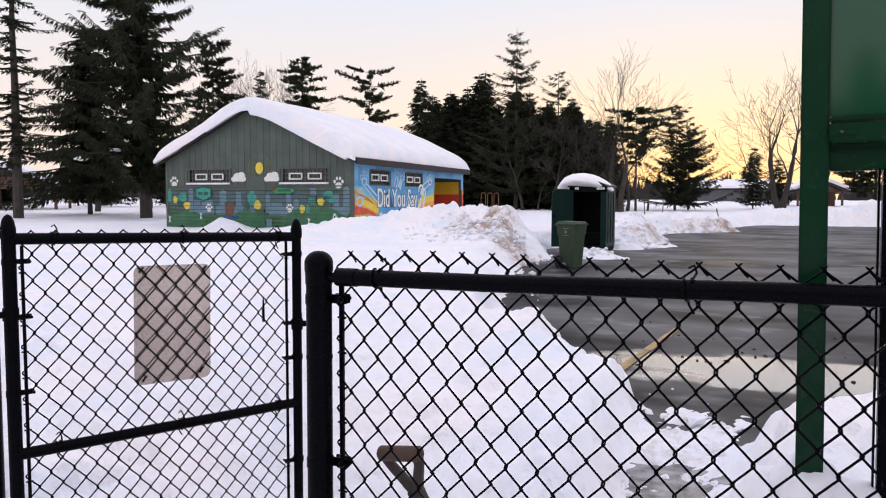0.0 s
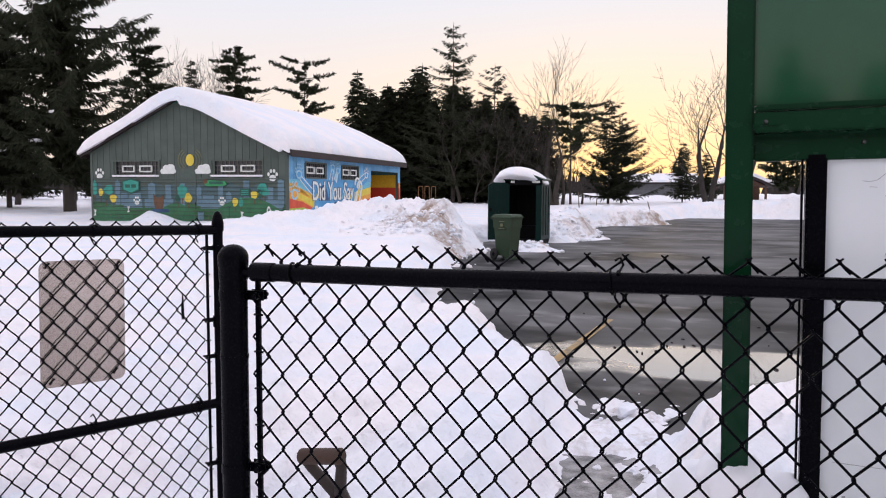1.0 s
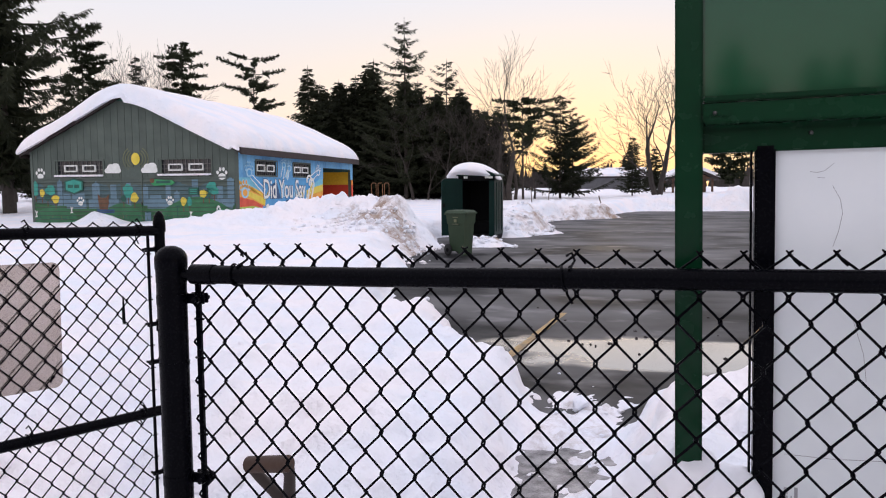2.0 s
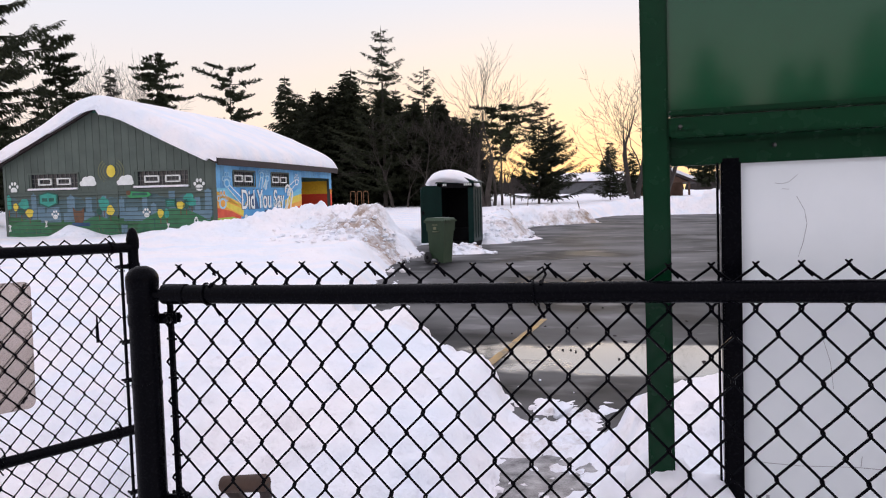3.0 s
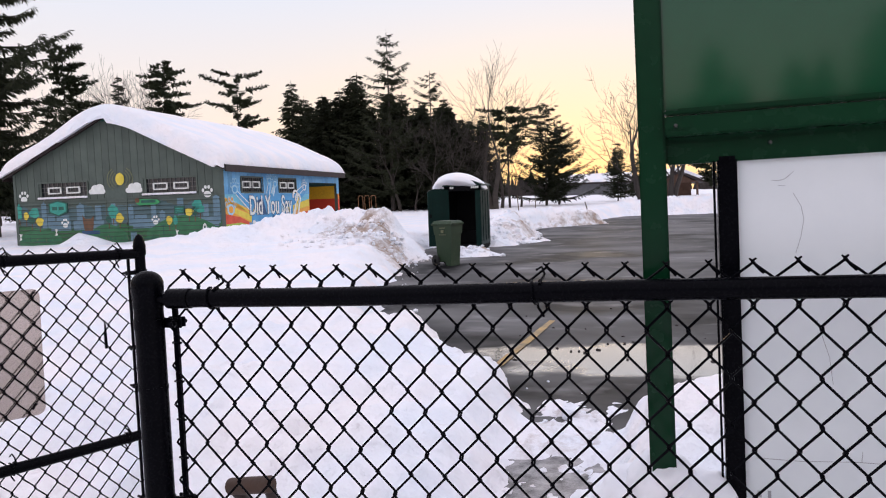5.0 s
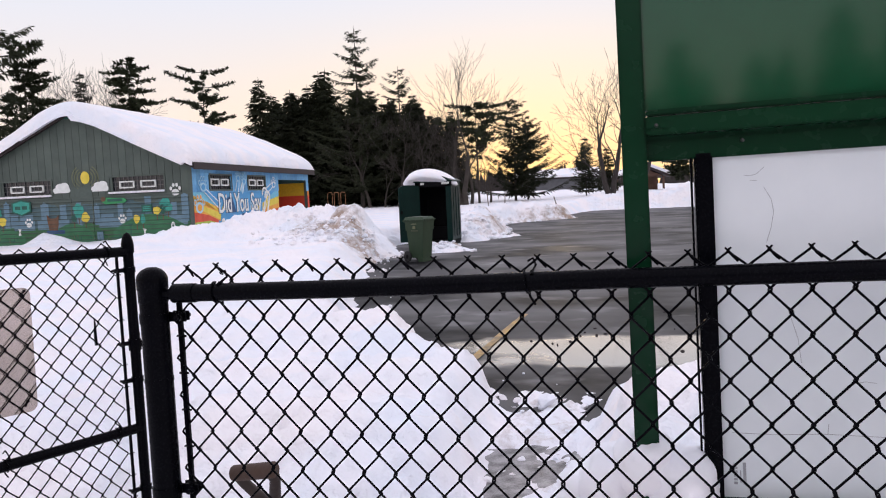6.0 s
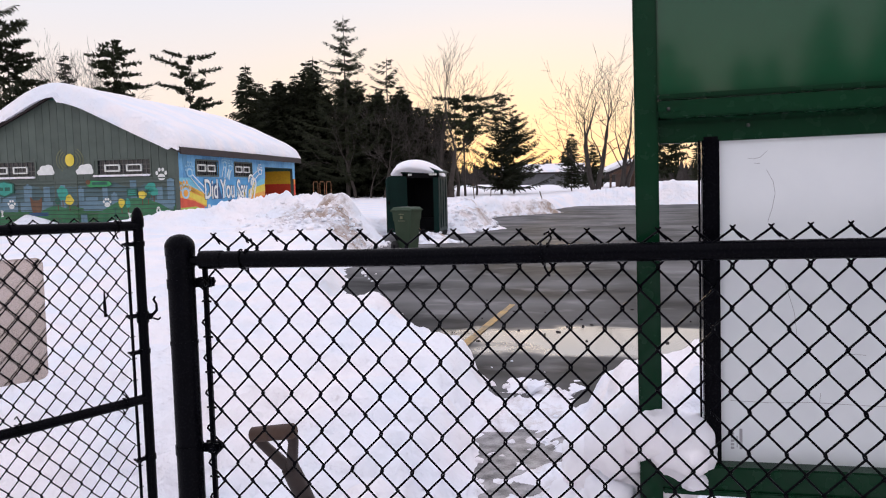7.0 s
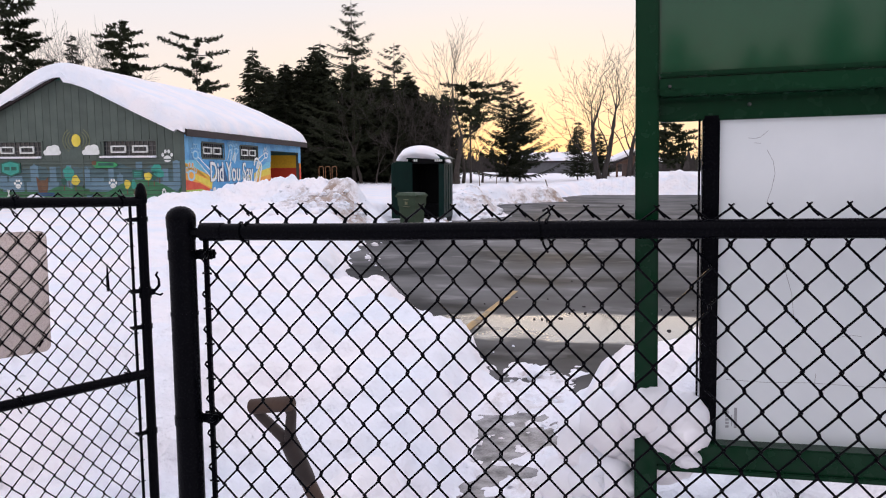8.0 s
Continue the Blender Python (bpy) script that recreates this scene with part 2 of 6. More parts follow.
NEEDLE = surface("spruce_needles", (0.013, 0.017, 0.009), (0.032, 0.036, 0.019), 1.2, 0.8, 0, per_piece=0.25, spec=0.15)
PINE = surface("pine_needles", (0.018, 0.025, 0.012), (0.042, 0.050, 0.025), 1.2, 0.8, 0, per_piece=0.25, spec=0.15)
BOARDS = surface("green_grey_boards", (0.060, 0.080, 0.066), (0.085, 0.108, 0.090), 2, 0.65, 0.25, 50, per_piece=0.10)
BLUEBOARD = surface("blue_boards", (0.06, 0.25, 0.50), (0.18, 0.44, 0.66), 1.2, 0.6, 0.25, 50, per_piece=0.15)
FASCIA = surface("brown_fascia", (0.017, 0.010, 0.010), (0.030, 0.018, 0.017), 6, 0.7, 0.2, 50)
GRATE = surface("dark_grating", (0.07, 0.07, 0.07), (0.13, 0.125, 0.12), 9, 0.6)
GLASS = surface("dim_window_glass", (0.03, 0.035, 0.04), (0.05, 0.055, 0.06), 3, 0.08, 0, spread=0.03)
PAINT = {
    "white": surface("white_mural_paint", (0.66, 0.68, 0.64), (0.78, 0.79, 0.76), 8, 0.6),
    "yellow": surface("yellow_mural_paint", (0.62, 0.47, 0.04), (0.75, 0.60, 0.08), 5, 0.6),
    "halo": surface("dull_yellow_mural_paint", (0.11, 0.125, 0.07), (0.15, 0.16, 0.08), 5, 0.6),
    "teal": surface("teal_mural_paint", (0.02, 0.24, 0.19), (0.05, 0.34, 0.26), 5, 0.6),
    "deep": surface("deep_green_mural_paint", (0.01, 0.07, 0.05), (0.02, 0.11, 0.08), 5, 0.6),
    "leaf": surface("leaf_green_mural_paint", (0.02, 0.22, 0.07), (0.05, 0.32, 0.12), 5, 0.6),
    "hill": surface("hill_green_mural_paint", (0.024, 0.125, 0.052), (0.038, 0.175, 0.075), 3, 0.6),
    "sky": surface("clear_blue_mural_paint", (0.05, 0.25, 0.50), (0.09, 0.34, 0.60), 3, 0.6),
    "red": surface("red_mural_paint", (0.52, 0.05, 0.02), (0.66, 0.09, 0.04), 4, 0.6),
    "lime": surface("lime_mural_paint", (0.30, 0.42, 0.05), (0.42, 0.52, 0.08), 4, 0.6),
    "slate": surface("slate_blue_mural_paint", (0.10, 0.18, 0.235), (0.145, 0.24, 0.30), 3, 0.65),
    "brown": surface("brown_mural_paint", (0.10, 0.045, 0.02), (0.16, 0.08, 0.04), 6, 0.6),
    "orange": surface("orange_mural_paint", (0.70, 0.28, 0.03), (0.80, 0.40, 0.06), 4, 0.6),
    "pale": surface("pale_blue_mural_paint", (0.25, 0.48, 0.62), (0.4, 0.6, 0.72), 4, 0.6),
    "navy": surface("navy_mural_paint", (0.01, 0.05, 0.14), (0.03, 0.09, 0.2), 4, 0.6),
}
MURAL_FRONT = banded_material("mural_skyline_paint", [(0.0, (0.035, 0.13, 0.05)), (0.232, (0.07, 0.125, 0.138)), (0.36, (0.075, 0.10, 0.085))], "hills")
MURAL_SIDE = banded_material("mural_rainbow_paint", [(0.0, (0.03, 0.14, 0.03)), (0.30, (0.65, 0.45, 0.04)), (0.345, (0.62, 0.06, 0.025)), (0.48, (0.75, 0.24, 0.03)), (0.58, (0.80, 0.42, 0.06)), (0.68, (0.16, 0.46, 0.60)), (0.85, (0.07, 0.30, 0.58))], "rays")
ALCOVE = banded_material("alcove_paint", [(0.0, (0.03, 0.12, 0.03)), (0.38, (0.50, 0.04, 0.015)), (0.61, (0.62, 0.38, 0.02)), (0.81, (0.03, 0.10, 0.10))], "z")
TOILET = surface("dark_green_plastic", (0.002, 0.015, 0.013), (0.003, 0.022, 0.018), 3, 0.40, 0.08, 30, spec=0.12)
TOILET_IN = surface("black_plastic", (0.003, 0.003, 0.004), (0.005, 0.005, 0.006), 3, 0.7, 0.1, 30, spec=0.1)
CART = surface("green_cart_plastic", (0.022, 0.044, 0.022), (0.032, 0.058, 0.029), 3, 0.5, 0.1, 60, spec=0.3)
RUBBER = surface("rubber", (0.008, 0.008, 0.008), (0.015, 0.015, 0.015), 12, 0.7)
PIPE = surface("faded_orange_pipe", (0.28, 0.12, 0.05), (0.36, 0.18, 0.09), 9, 0.5)
BRICK = surface("brown_wall", (0.10, 0.055, 0.035), (0.15, 0.085, 0.06), 2, 0.8)
HOUSE = surface("pale_siding", (0.10, 0.10, 0.11), (0.15, 0.15, 0.16), 2, 0.8)
STAKE = surface("stake_wood", (0.09, 0.06, 0.04), (0.14, 0.10, 0.07), 8, 0.8)

# ---- shapes ----


class Shape:
    """Collects vertices and faces of one mesh."""

    def __init__(self):
        self.v, self.f = [], []

    def add(self, vs, fs):
        k = len(self.v)
        self.v += [tuple(p) for p in vs]
        self.f += [tuple(i + k for i in q) for q in fs]
        return self

    def box(self, x0, y0, z0, x1, y1, z1, bevel=0.0, m=None):
        bm = bmesh.new()
        bmesh.ops.create_cube(bm, size=1)
        for q in bm.verts:
            q.co = Vector(((x0 + x1) / 2 + q.co.x * (x1 - x0), (y0 + y1) / 2 + q.co.y * (y1 - y0), (z0 + z1) / 2 + q.co.z * (z1 - z0)))
        if bevel:
            bmesh.ops.bevel(bm, geom=list(bm.edges), offset=bevel, segments=2, affect="EDGES")
        if m is not None:
            bm.transform(m)
        bm.verts.index_update()
        self.add([q.co[:] for q in bm.verts], [[q.index for q in g.verts] for g in bm.faces])
        bm.free()
        return self

    def tube(self, pts, radii, sides=8, cap=True):
        pts = [Vector(p) for p in pts]
        if isinstance(radii, (int, float)):
            radii = [radii] * len(pts)
        base, side = len(self.v), None
        for i, p in enumerate(pts):
            d = (pts[min(i + 1, len(pts) - 1)] - pts[max(i - 1, 0)]).normalized()
            if side is None:
                side = d.orthogonal().normalized()
            side = side - d * side.dot(d)
            side = side.normalized() if side.length > 1e-6 else d.orthogonal().normalized()
            up = d.cross(side)
            for k in range(sides):
                a = 2 * math.pi * k / sides
                self.v.append(tuple(p + (side * math.cos(a) + up * math.sin(a)) * radii[i]))
        for i in range(len(pts) - 1):
            for k in range(sides):
                a, b = base + i * sides + k, base + i * sides + (k + 1) % sides
                self.f.append((a, b, b + sides, a + sides))
        if cap:
            self.f.append(tuple(base + k for k in reversed(range(sides))))
            self.f.append(tuple(base + (len(pts) - 1) * sides + k for k in range(sides)))
        return self

    def lathe(self, profile, sides=20, at=(0, 0, 0)):
        k0 = len(self.v)
        for r, z in profile:
            for k in range(sides):
                a = 2 * math.pi * k / sides
                self.v.append((at[0] + r * math.cos(a), at[1] + r * math.sin(a), at[2] + z))
        for i in range(len(profile) - 1):
            for k in range(sides):
                a, b = k0 + i * sides + k, k0 + i * sides + (k + 1) % sides
                self.f.append((a, b, b + sides, a + sides))
        self.f.append(tuple(k0 + k for k in reversed(range(sides))))
        self.f.append(tuple(k0 + (len(profile) - 1) * sides + k for k in range(sides)))
        return self

    def plate(self, outline, depth, m=None):
        """A flat outline in x, z with thickness along y (from 0 to -depth)."""
        n = len(outline)
        vs = [(x, 0.0, z) for x, z in outline] + [(x, -depth, z) for x, z in outline]
        if m is not None:
            vs = [tuple(m @ Vector(p)) for p in vs]
        fs = [tuple(range(n)), tuple(range(2 * n - 1, n - 1, -1))] + [(i, i + n, (i + 1) % n + n, (i + 1) % n) for i in range(n)]
        return self.add(vs, fs)

    def mesh(self, name, smooth=False):
        me = bpy.data.meshes.new(name)
        me.from_pydata(self.v, [], self.f)
        me.validate()
        bm = bmesh.new()
        bm.from_mesh(me)
        if len(bm.faces) < 20000:
            bmesh.ops.recalc_face_normals(bm, faces=bm.faces)
        bm.to_mesh(me)
        bm.free()
        if smooth:
            me.polygons.foreach_set("use_smooth", [True] * len(me.polygons))
            me.set_sharp_from_angle(angle=radians(40))
        me.update()
        return me


def part(name, shape, material, parent=None, label="", smooth=False):
    """One mesh object under a thing or a part."""
    me = shape.mesh(name, smooth) if isinstance(shape, Shape) else shape
    if not me.materials:
        me.materials.append(material)
    ob = new(name, me)
    ob.parent = parent
    return tagged(ob, label) if label else ob


def thing(name, label, category, at=None, group="", kind=""):
    ob = new(name)
    ob.empty_display_size = 0.2
    if at is not None:
        ob.matrix_world = at
    return tagged(ob, label, category, group, kind)


def disc(x, z, rx, rz, n=18, a0=0.0):
    return [(x + rx * math.cos(a0 + 2 * math.pi * k / n), z + rz * math.sin(a0 + 2 * math.pi * k / n)) for k in range(n)]


# ---- ground ----


def vnoise(x, y, seed=0):
    """Smooth value noise on arrays, 0 to 1."""
    xi, yi = np.floor(x), np.floor(y)
    fx, fy = x - xi, y - yi
    fx, fy = fx * fx * (3 - 2 * fx), fy * fy * (3 - 2 * fy)

    def h(a, b):
        s = np.sin(a * 127.1 + b * 311.7 + seed * 74.7) * 43758.5453
        return s - np.floor(s)

    return (h(xi, yi) * (1 - fx) + h(xi + 1, yi) * fx) * (1 - fy) + (h(xi, yi + 1) * (1 - fx) + h(xi + 1, yi + 1) * fx) * fy


def fbm(x, y, seed=0, octaves=4):
    return sum(vnoise(x * 2**k, y * 2**k, seed + k) / 2**k for k in range(octaves)) / sum(0.5**k for k in range(octaves)) - 0.5


LOT = [(0.34, 3.75), (-0.02, 4.6), (-0.72, 5.3), (-1.15, 6.2), (-1.8, 6.4), (-2.3, 7.4), (-2.7, 7.8), (-2.95, 9.4), (-4.7, 15.0), (-5.3, 16.6), (-5.4, 18.4), (-5.9, 20.6), (-6.3, 22.4), (-4.5, 23.2), (-3.7, 24.2), (-3.5, 27), (-5.2, 33.0), (-5.0, 35.5), (-1.9, 39.0), (-2.6, 44), (-1.5, 50), (10, 52), (45, 50), (45, 4.6), (1.6, 4.5), (0.72, 3.9)]


def lot_distance(x, y):
    """Distance from the edge of the cleared asphalt: positive outside."""
    best = np.full(x.shape, 1e9)
    inside = np.zeros(x.shape, bool)
    for (ax, ay), (bx, by) in zip(LOT, LOT[1:] + LOT[:1]):
        dx, dy = bx - ax, by - ay
        t = np.clip(((x - ax) * dx + (y - ay) * dy) / (dx * dx + dy * dy), 0, 1)
        best = np.minimum(best, np.hypot(x - ax - t * dx, y - ay - t * dy))
        if dy:
            inside ^= ((ay > y) != (by > y)) & (x < dx * (y - ay) / dy + ax)
    return np.where(inside, -best, best)


def step01(v, a, b):
    t = np.clip((v - a) / (b - a), 0, 1)
    return t * t * (3 - 2 * t)


def ridge(x, y, pts, width):
    """Height of a heap along a line of (x, y, height)."""
    out = np.zeros(x.shape)
    for (ax, ay, ah), (bx, by, bh) in zip(pts, pts[1:]):
        dx, dy = bx - ax, by - ay
        t = np.clip(((x - ax) * dx + (y - ay) * dy) / (dx * dx + dy * dy), 0, 1)
        d = np.hypot(x - ax - t * dx, y - ay - t * dy)
        out = np.maximum(out, (ah + t * (bh - ah)) * np.exp(-((d / width) ** 2)))
    return out


def snow_height(x, y):
    """Height of the snow sheet; under the asphalt's level where the lot is cleared. Also how gritty it is."""
    r = np.hypot(x, y)
    base = 0.46 + 0.10 * step01(r, 8, 22) + 1.0 * step01(r, 24, 140) + 0.12 * fbm(x * 0.5, y * 0.5, 3) + 0.20 * fbm(x * 1.7, y * 1.7, 11) * step01(r, 40, 10) + (0.15 * fbm(x * 5, y * 5, 12) + 0.07 * fbm(x * 11, y * 11, 13, 3)) * step01(r, 14, 5)
    base = base - 0.26 * step01(x, 0.1, -0.35) * step01(y, 2.6, 1.2)
    d = lot_distance(x, y) + 0.40 * fbm(x * 1.3, y * 1.3, 5) + 0.28 * fbm(x * 4.5, y * 4.5, 6) + 0.14 * fbm(x * 11, y * 11, 7) * step01(y, 14, 8)
    near = step01(y, 12, 7)
    rim = step01(d, -0.06, 0.52 + 0.7 * (1 - near))
    h = -0.14 + (base + 0.14) * rim
    # the ploughed heaps
    heap = ridge(x, y, [(-12.2, 17.4, 0.32), (-10.8, 18.4, 0.54), (-9.2, 19.4, 0.80), (-7.8, 19.1, 0.82), (-6.7, 18.4, 0.66), (-6.0, 17.5, 0.46), (-5.4, 16.3, 0.18)], 1.35)
    heap = np.maximum(heap, ridge(x, y, [(-4.2, 26.5, 0.25), (-5.0, 31.5, 0.55), (-4.6, 36.0, 0.55), (-2.2, 39.0, 0.22)], 1.5))
    heap = np.maximum(heap, ridge(x, y, [(-2.5, 51.8, 0.15), (1.5, 53.0, 0.5), (5, 54, 0.4), (12, 54, 0.3)], 1.6))
    heap = np.maximum(heap, ridge(x, y, [(3.6, 51.5, 0.5), (4.6, 52.0, 0.9), (5.6, 52.5, 0.6)], 1.1))
    rough = 0.5 + 1.3 * fbm(x * 1.1, y * 1.1, 21) + 1.4 * fbm(x * 2.6, y * 2.6, 22, 5) + 0.9 * fbm(x * 6, y * 6, 23, 3)
    rough = rough + step01(y, 23, 27) * (1.9 * fbm(x * 3.4, y * 3.4, 26, 4) + 0.6 * fbm(x * 1.8, y * 1.8, 27))
    h += heap * (0.75 + 0.6 * rough) * step01(d, -0.5, 0.6)
    clod = ridge(x, y, [(-4.6, 19.2, 0.34), (-3.9, 19.4, 0.30)], 0.5) + ridge(x, y, [(-4.4, 23.2, 0.40), (-4.0, 23.5, 0.26)], 0.36) + ridge(x, y, [(-3.6, 24.6, 0.16), (-3.2, 25.4, 0.16)], 0.3)
    h = np.maximum(h, clod * (0.9 + 1.6 * fbm(x * 2.5, y * 2.5, 25, 5)) - 0.08)
    grit = np.clip(ridge(x, y, [(-8.4, 17.8, 0.75), (-6.9, 17.6, 1.05), (-5.4, 16.3, 1.1)], 1.45) + ridge(x, y, [(-4.2, 24.6, 0.85), (-3.8, 27, 0.95), (-4.4, 34.5, 1.0), (-2.0, 38.8, 1.05)], 2.0) + ridge(x, y, [(-4.6, 19.2, 0.9), (-3.9, 19.4, 0.9)], 0.6), 0, 1)
    h += 0.5 * np.exp(-(((x + 17.2) ** 2 + (y - 18.7) ** 2) / 0.28))
    # the shovelled way from the fence to the lot
    way = np.interp(y, [-2, 0.4, 1.7, 2.4, 3.2, 4.4], [0.50, 0.50, 0.52, 0.51, 0.42, 0.44])
    half = np.interp(y, [-2, 0.4, 1.7, 2.4, 3.2, 4.4], [0.22, 0.22, 0.22, 0.27, 0.27, 0.20])
    off = np.abs(x - way + 0.12 * fbm(x * 2.5, y * 2.5, 31)) - half
    cut = step01(off, -0.02, np.where(x > way, 0.34, 0.42)) + step01(y, 4.6, 5.0)
    floor = 0.003 + 0.035 * step01(y, 3.05, 3.4) * step01(y, 4.1, 3.7) + 0.10 * fbm(x * 4, y * 4, 33) + 0.09 * fbm(x * 15, y * 15, 34)
    h = np.where(y < 4.6, floor + (h - floor) * np.clip(cut, 0, 1), h)
    grit = np.maximum(grit, 0.8 * (1 - step01(off, -0.05, 0.2)) * step01(y, 5, 4.3) * step01(y, -0.5, 0.1))
    # snow thrown up round the notice board's legs
    mound = 0.26 * step01(x, 0.46, 1.15) * step01(x, 3.4, 2.4) * step01(y, 3.6, 2.0) * step01(y, 0.04, 0.36) * (1 + 0.4 * fbm(x * 2, y * 2, 41) + 0.2 * fbm(x * 6, y * 6, 42))
    lean = step01(x, 0.60, 0.97) * step01(x, 1.05, 0.99) * step01(y, 0.62, 0.16) * step01(y, -0.01, 0.05)
    mound += (0.58 + 0.25 * fbm(x * 7, y * 7, 43) + 0.12 * fbm(x * 16, y * 16, 44)) * lean
    h = h + mound
    # footprints near the gate
    h = h - 0.13 * step01(fbm(x * 2.6, y * 2.6, 51), 0.08, 0.26) * step01(y, 4, 1.5)
    h = h - 0.09 * step01(fbm(x * 6.5, y * 6.5, 52), 0.10, 0.24) * step01(y, 2.6, 0.9) * step01(x, -0.1, -0.4)
    # ground on this side of the fence, trodden
    h = np.where(y < -0.2, h + (0.12 - h) * step01(y, -0.2, -0.9), h)
    return h, grit


def steps(*runs):
    out = []
    for a, b, s in runs:
        out += list(np.arange(a, b, s))
    return np.array(out)


def sheet(name, xs, ys):
    X, Y = np.meshgrid(xs, ys)
    Z, grit = snow_height(X, Y)
    nx, ny = len(xs), len(ys)
    i = (np.arange(ny - 1)[:, None] * nx + np.arange(nx - 1)[None, :]).ravel()
    faces = np.stack([i, i + 1, i + nx + 1, i + nx], 1)
    me = bpy.data.meshes.new(name)
    me.from_pydata(np.stack([X, Y, Z], -1).reshape(-1, 3).tolist(), [], faces.tolist())
    at = me.attributes.new("grit", "FLOAT", "POINT")
    at.data.foreach_set("value", grit.astype(np.float32).ravel())
    me.polygons.foreach_set("use_smooth", [True] * len(me.polygons))
    me.materials.append(SNOW)
    me.update()
    return new(name, me)


far = lambda s: [s * 60 * 1.35**k for k in range(12)]
XS = np.concatenate([sorted(far(-1)), steps((-58, -30, 2.0), (-30, -15, 0.6), (-15, -12.5, 0.2), (-12.5, -3.2, 0.1), (-3.2, 0.0, 0.05), (0.0, 1.6, 0.03), (1.6, 3.2, 0.05), (3.2, 8, 0.3), (8, 60, 2.0)), far(1)])
YS = np.concatenate([sorted(far(-1)), steps((-58, -6, 2.0), (-6, -0.4, 0.25), (-0.4, 1.6, 0.03), (1.6, 7, 0.045), (7, 15, 0.13), (15, 24, 0.1), (24, 42, 0.18), (42, 60, 0.6)), far(1)])
tagged(sheet("ground", XS, YS), "snow-covered ground with ploughed dirty snow heaps", "snow", kind="structure")
lot = Shape().add([(-9, 3.2, 0), (60, 3.2, 0), (60, 56, 0), (-9, 56, 0), (-9, 3.2, -0.3), (60, 3.2, -0.3), (60, 56, -0.3), (-9, 56, -0.3)], [(0, 1, 2, 3), (7, 6, 5, 4), (0, 4, 5, 1), (1, 5, 6, 2), (2, 6, 7, 3), (3, 7, 4, 0)])
tagged(part("parking_lot", lot, ASPHALT), "wet dark asphalt parking lot with ice and slush", "parking lot", kind="structure")
path_bed = Shape().add([(-0.3, -0.3, 0.012), (1.3, -0.3, 0.012), (1.3, 3.4, 0.012), (-0.3, 3.4, 0.012), (-0.3, -0.3, -0.2), (1.3, -0.3, -0.2), (1.3, 3.4, -0.2), (-0.3, 3.4, -0.2)], [(0, 1, 2, 3), (7, 6, 5, 4), (0, 4, 5, 1), (1, 5, 6, 2), (2, 6, 7, 3), (3, 7, 4, 0)])
tagged(part("pavement", path_bed, SLUSH), "wet asphalt footpath under trodden slush", "path", kind="structure")
line = Shape()
for k in range(6):
    y0, y1 = 5.2 + 0.53 * k, 5.2 + 0.53 * (k + 1)
    x0, x1, w = -0.56 + 0.0556 * (y0 - 5.2), -0.56 + 0.0556 * (y1 - 5.2), 0.045 + 0.006 * math.sin(2.3 * k)
    line.add([(x0 - w, y0, 0.009), (x0 + w, y0, 0.009), (x1 + w, y1, 0.009), (x1 - w, y1, 0.009)], [(0, 1, 2, 3)])
tagged(part("trim", line, LINE), "worn yellow parking bay line on asphalt", "road marking", kind="structure")


def crumbs(spots, seed):
    """Loose crumbs and clods of snow, one joined mesh."""
    r = random.Random(seed)
    out = Shape()
    ico = bmesh.new()
    bmesh.ops.create_icosphere(ico, subdivisions=1, radius=1)
    ico.verts.index_update()
    vs, fs = [q.co.copy() for q in ico.verts], [[q.index for q in g.verts] for g in ico.faces]
    ico.free()
    for x, y, size in spots:
        k = size * r.choice((0.35, 0.5, 0.7, 1.0, 1.7))
        z = max(0.0, float(snow_height(np.array([[x]]), np.array([[y]]))[0][0, 0]))
        off = Vector((r.random() * 9, r.random() * 9, 0))
        out.add([(x + v.x * k * (1 + 0.9 * noise.noise(v * 1.1 + off)), y + v.y * k * (1 + 0.9 * noise.noise(v * 1.3 + off)), z + 0.35 * k + v.z * 0.75 * k) for v in vs], fs)
    return out


rng = random.Random(9)
near_spots = [(rng.uniform(0.2, 0.85), rng.uniform(0.9, 4.3), 0.018) for _ in range(60)] + [(-0.5 + 0.9 * rng.random(), rng.uniform(4.2, 5.2), 0.02) for _ in range(10)] + [(0.2 + 0.2 * rng.random(), 3.9 + 0.5 * rng.random(), 0.05) for _ in range(5)]
for _ in range(16):
    q = rng.random()
    near_spots.append((-1.15 - 3.75 * q + rng.gauss(0, 0.1), 5.4 + 9.8 * q + rng.gauss(0, 0.1), 0.02 + 0.03 * q))
far_spots = [(-5.0 + rng.gauss(0, 0.8), 16.6 + rng.gauss(0, 0.8), 0.04) for _ in range(70)] + [(-4.2 + rng.gauss(0, 0.4), 19.3 + rng.gauss(0, 0.3), 0.05) for _ in range(30)] + [(-7.0 + rng.gauss(0, 1.1), 17.6 + rng.gauss(0, 0.5), 0.045) for _ in range(110)] + [(-4.7 + rng.gauss(0, 0.5), 33 + rng.gauss(0, 2.6), 0.06) for _ in range(60)]
far_spots += [(-6.6 + rng.gauss(0, 1.0), 17.0 + rng.gauss(0, 0.7), 0.05) for _ in range(170)] + [(-4.3 + rng.gauss(0, 0.45), 24.4 + rng.gauss(0, 0.9), 0.06) for _ in range(110)] + [(-4.4 + rng.gauss(0, 0.6), 30.5 + rng.gauss(0, 3.2), 0.08) for _ in range(170)] + [(-4.2 + rng.gauss(0, 0.3), 19.0 + rng.gauss(0, 0.3), 0.05) for _ in range(50)]
far_spots = [s for s in far_spots if lot_distance(np.array([[s[0]]]), np.array([[s[1]]]))[0, 0] > -0.25 or 18.6 < s[1] < 19.8]
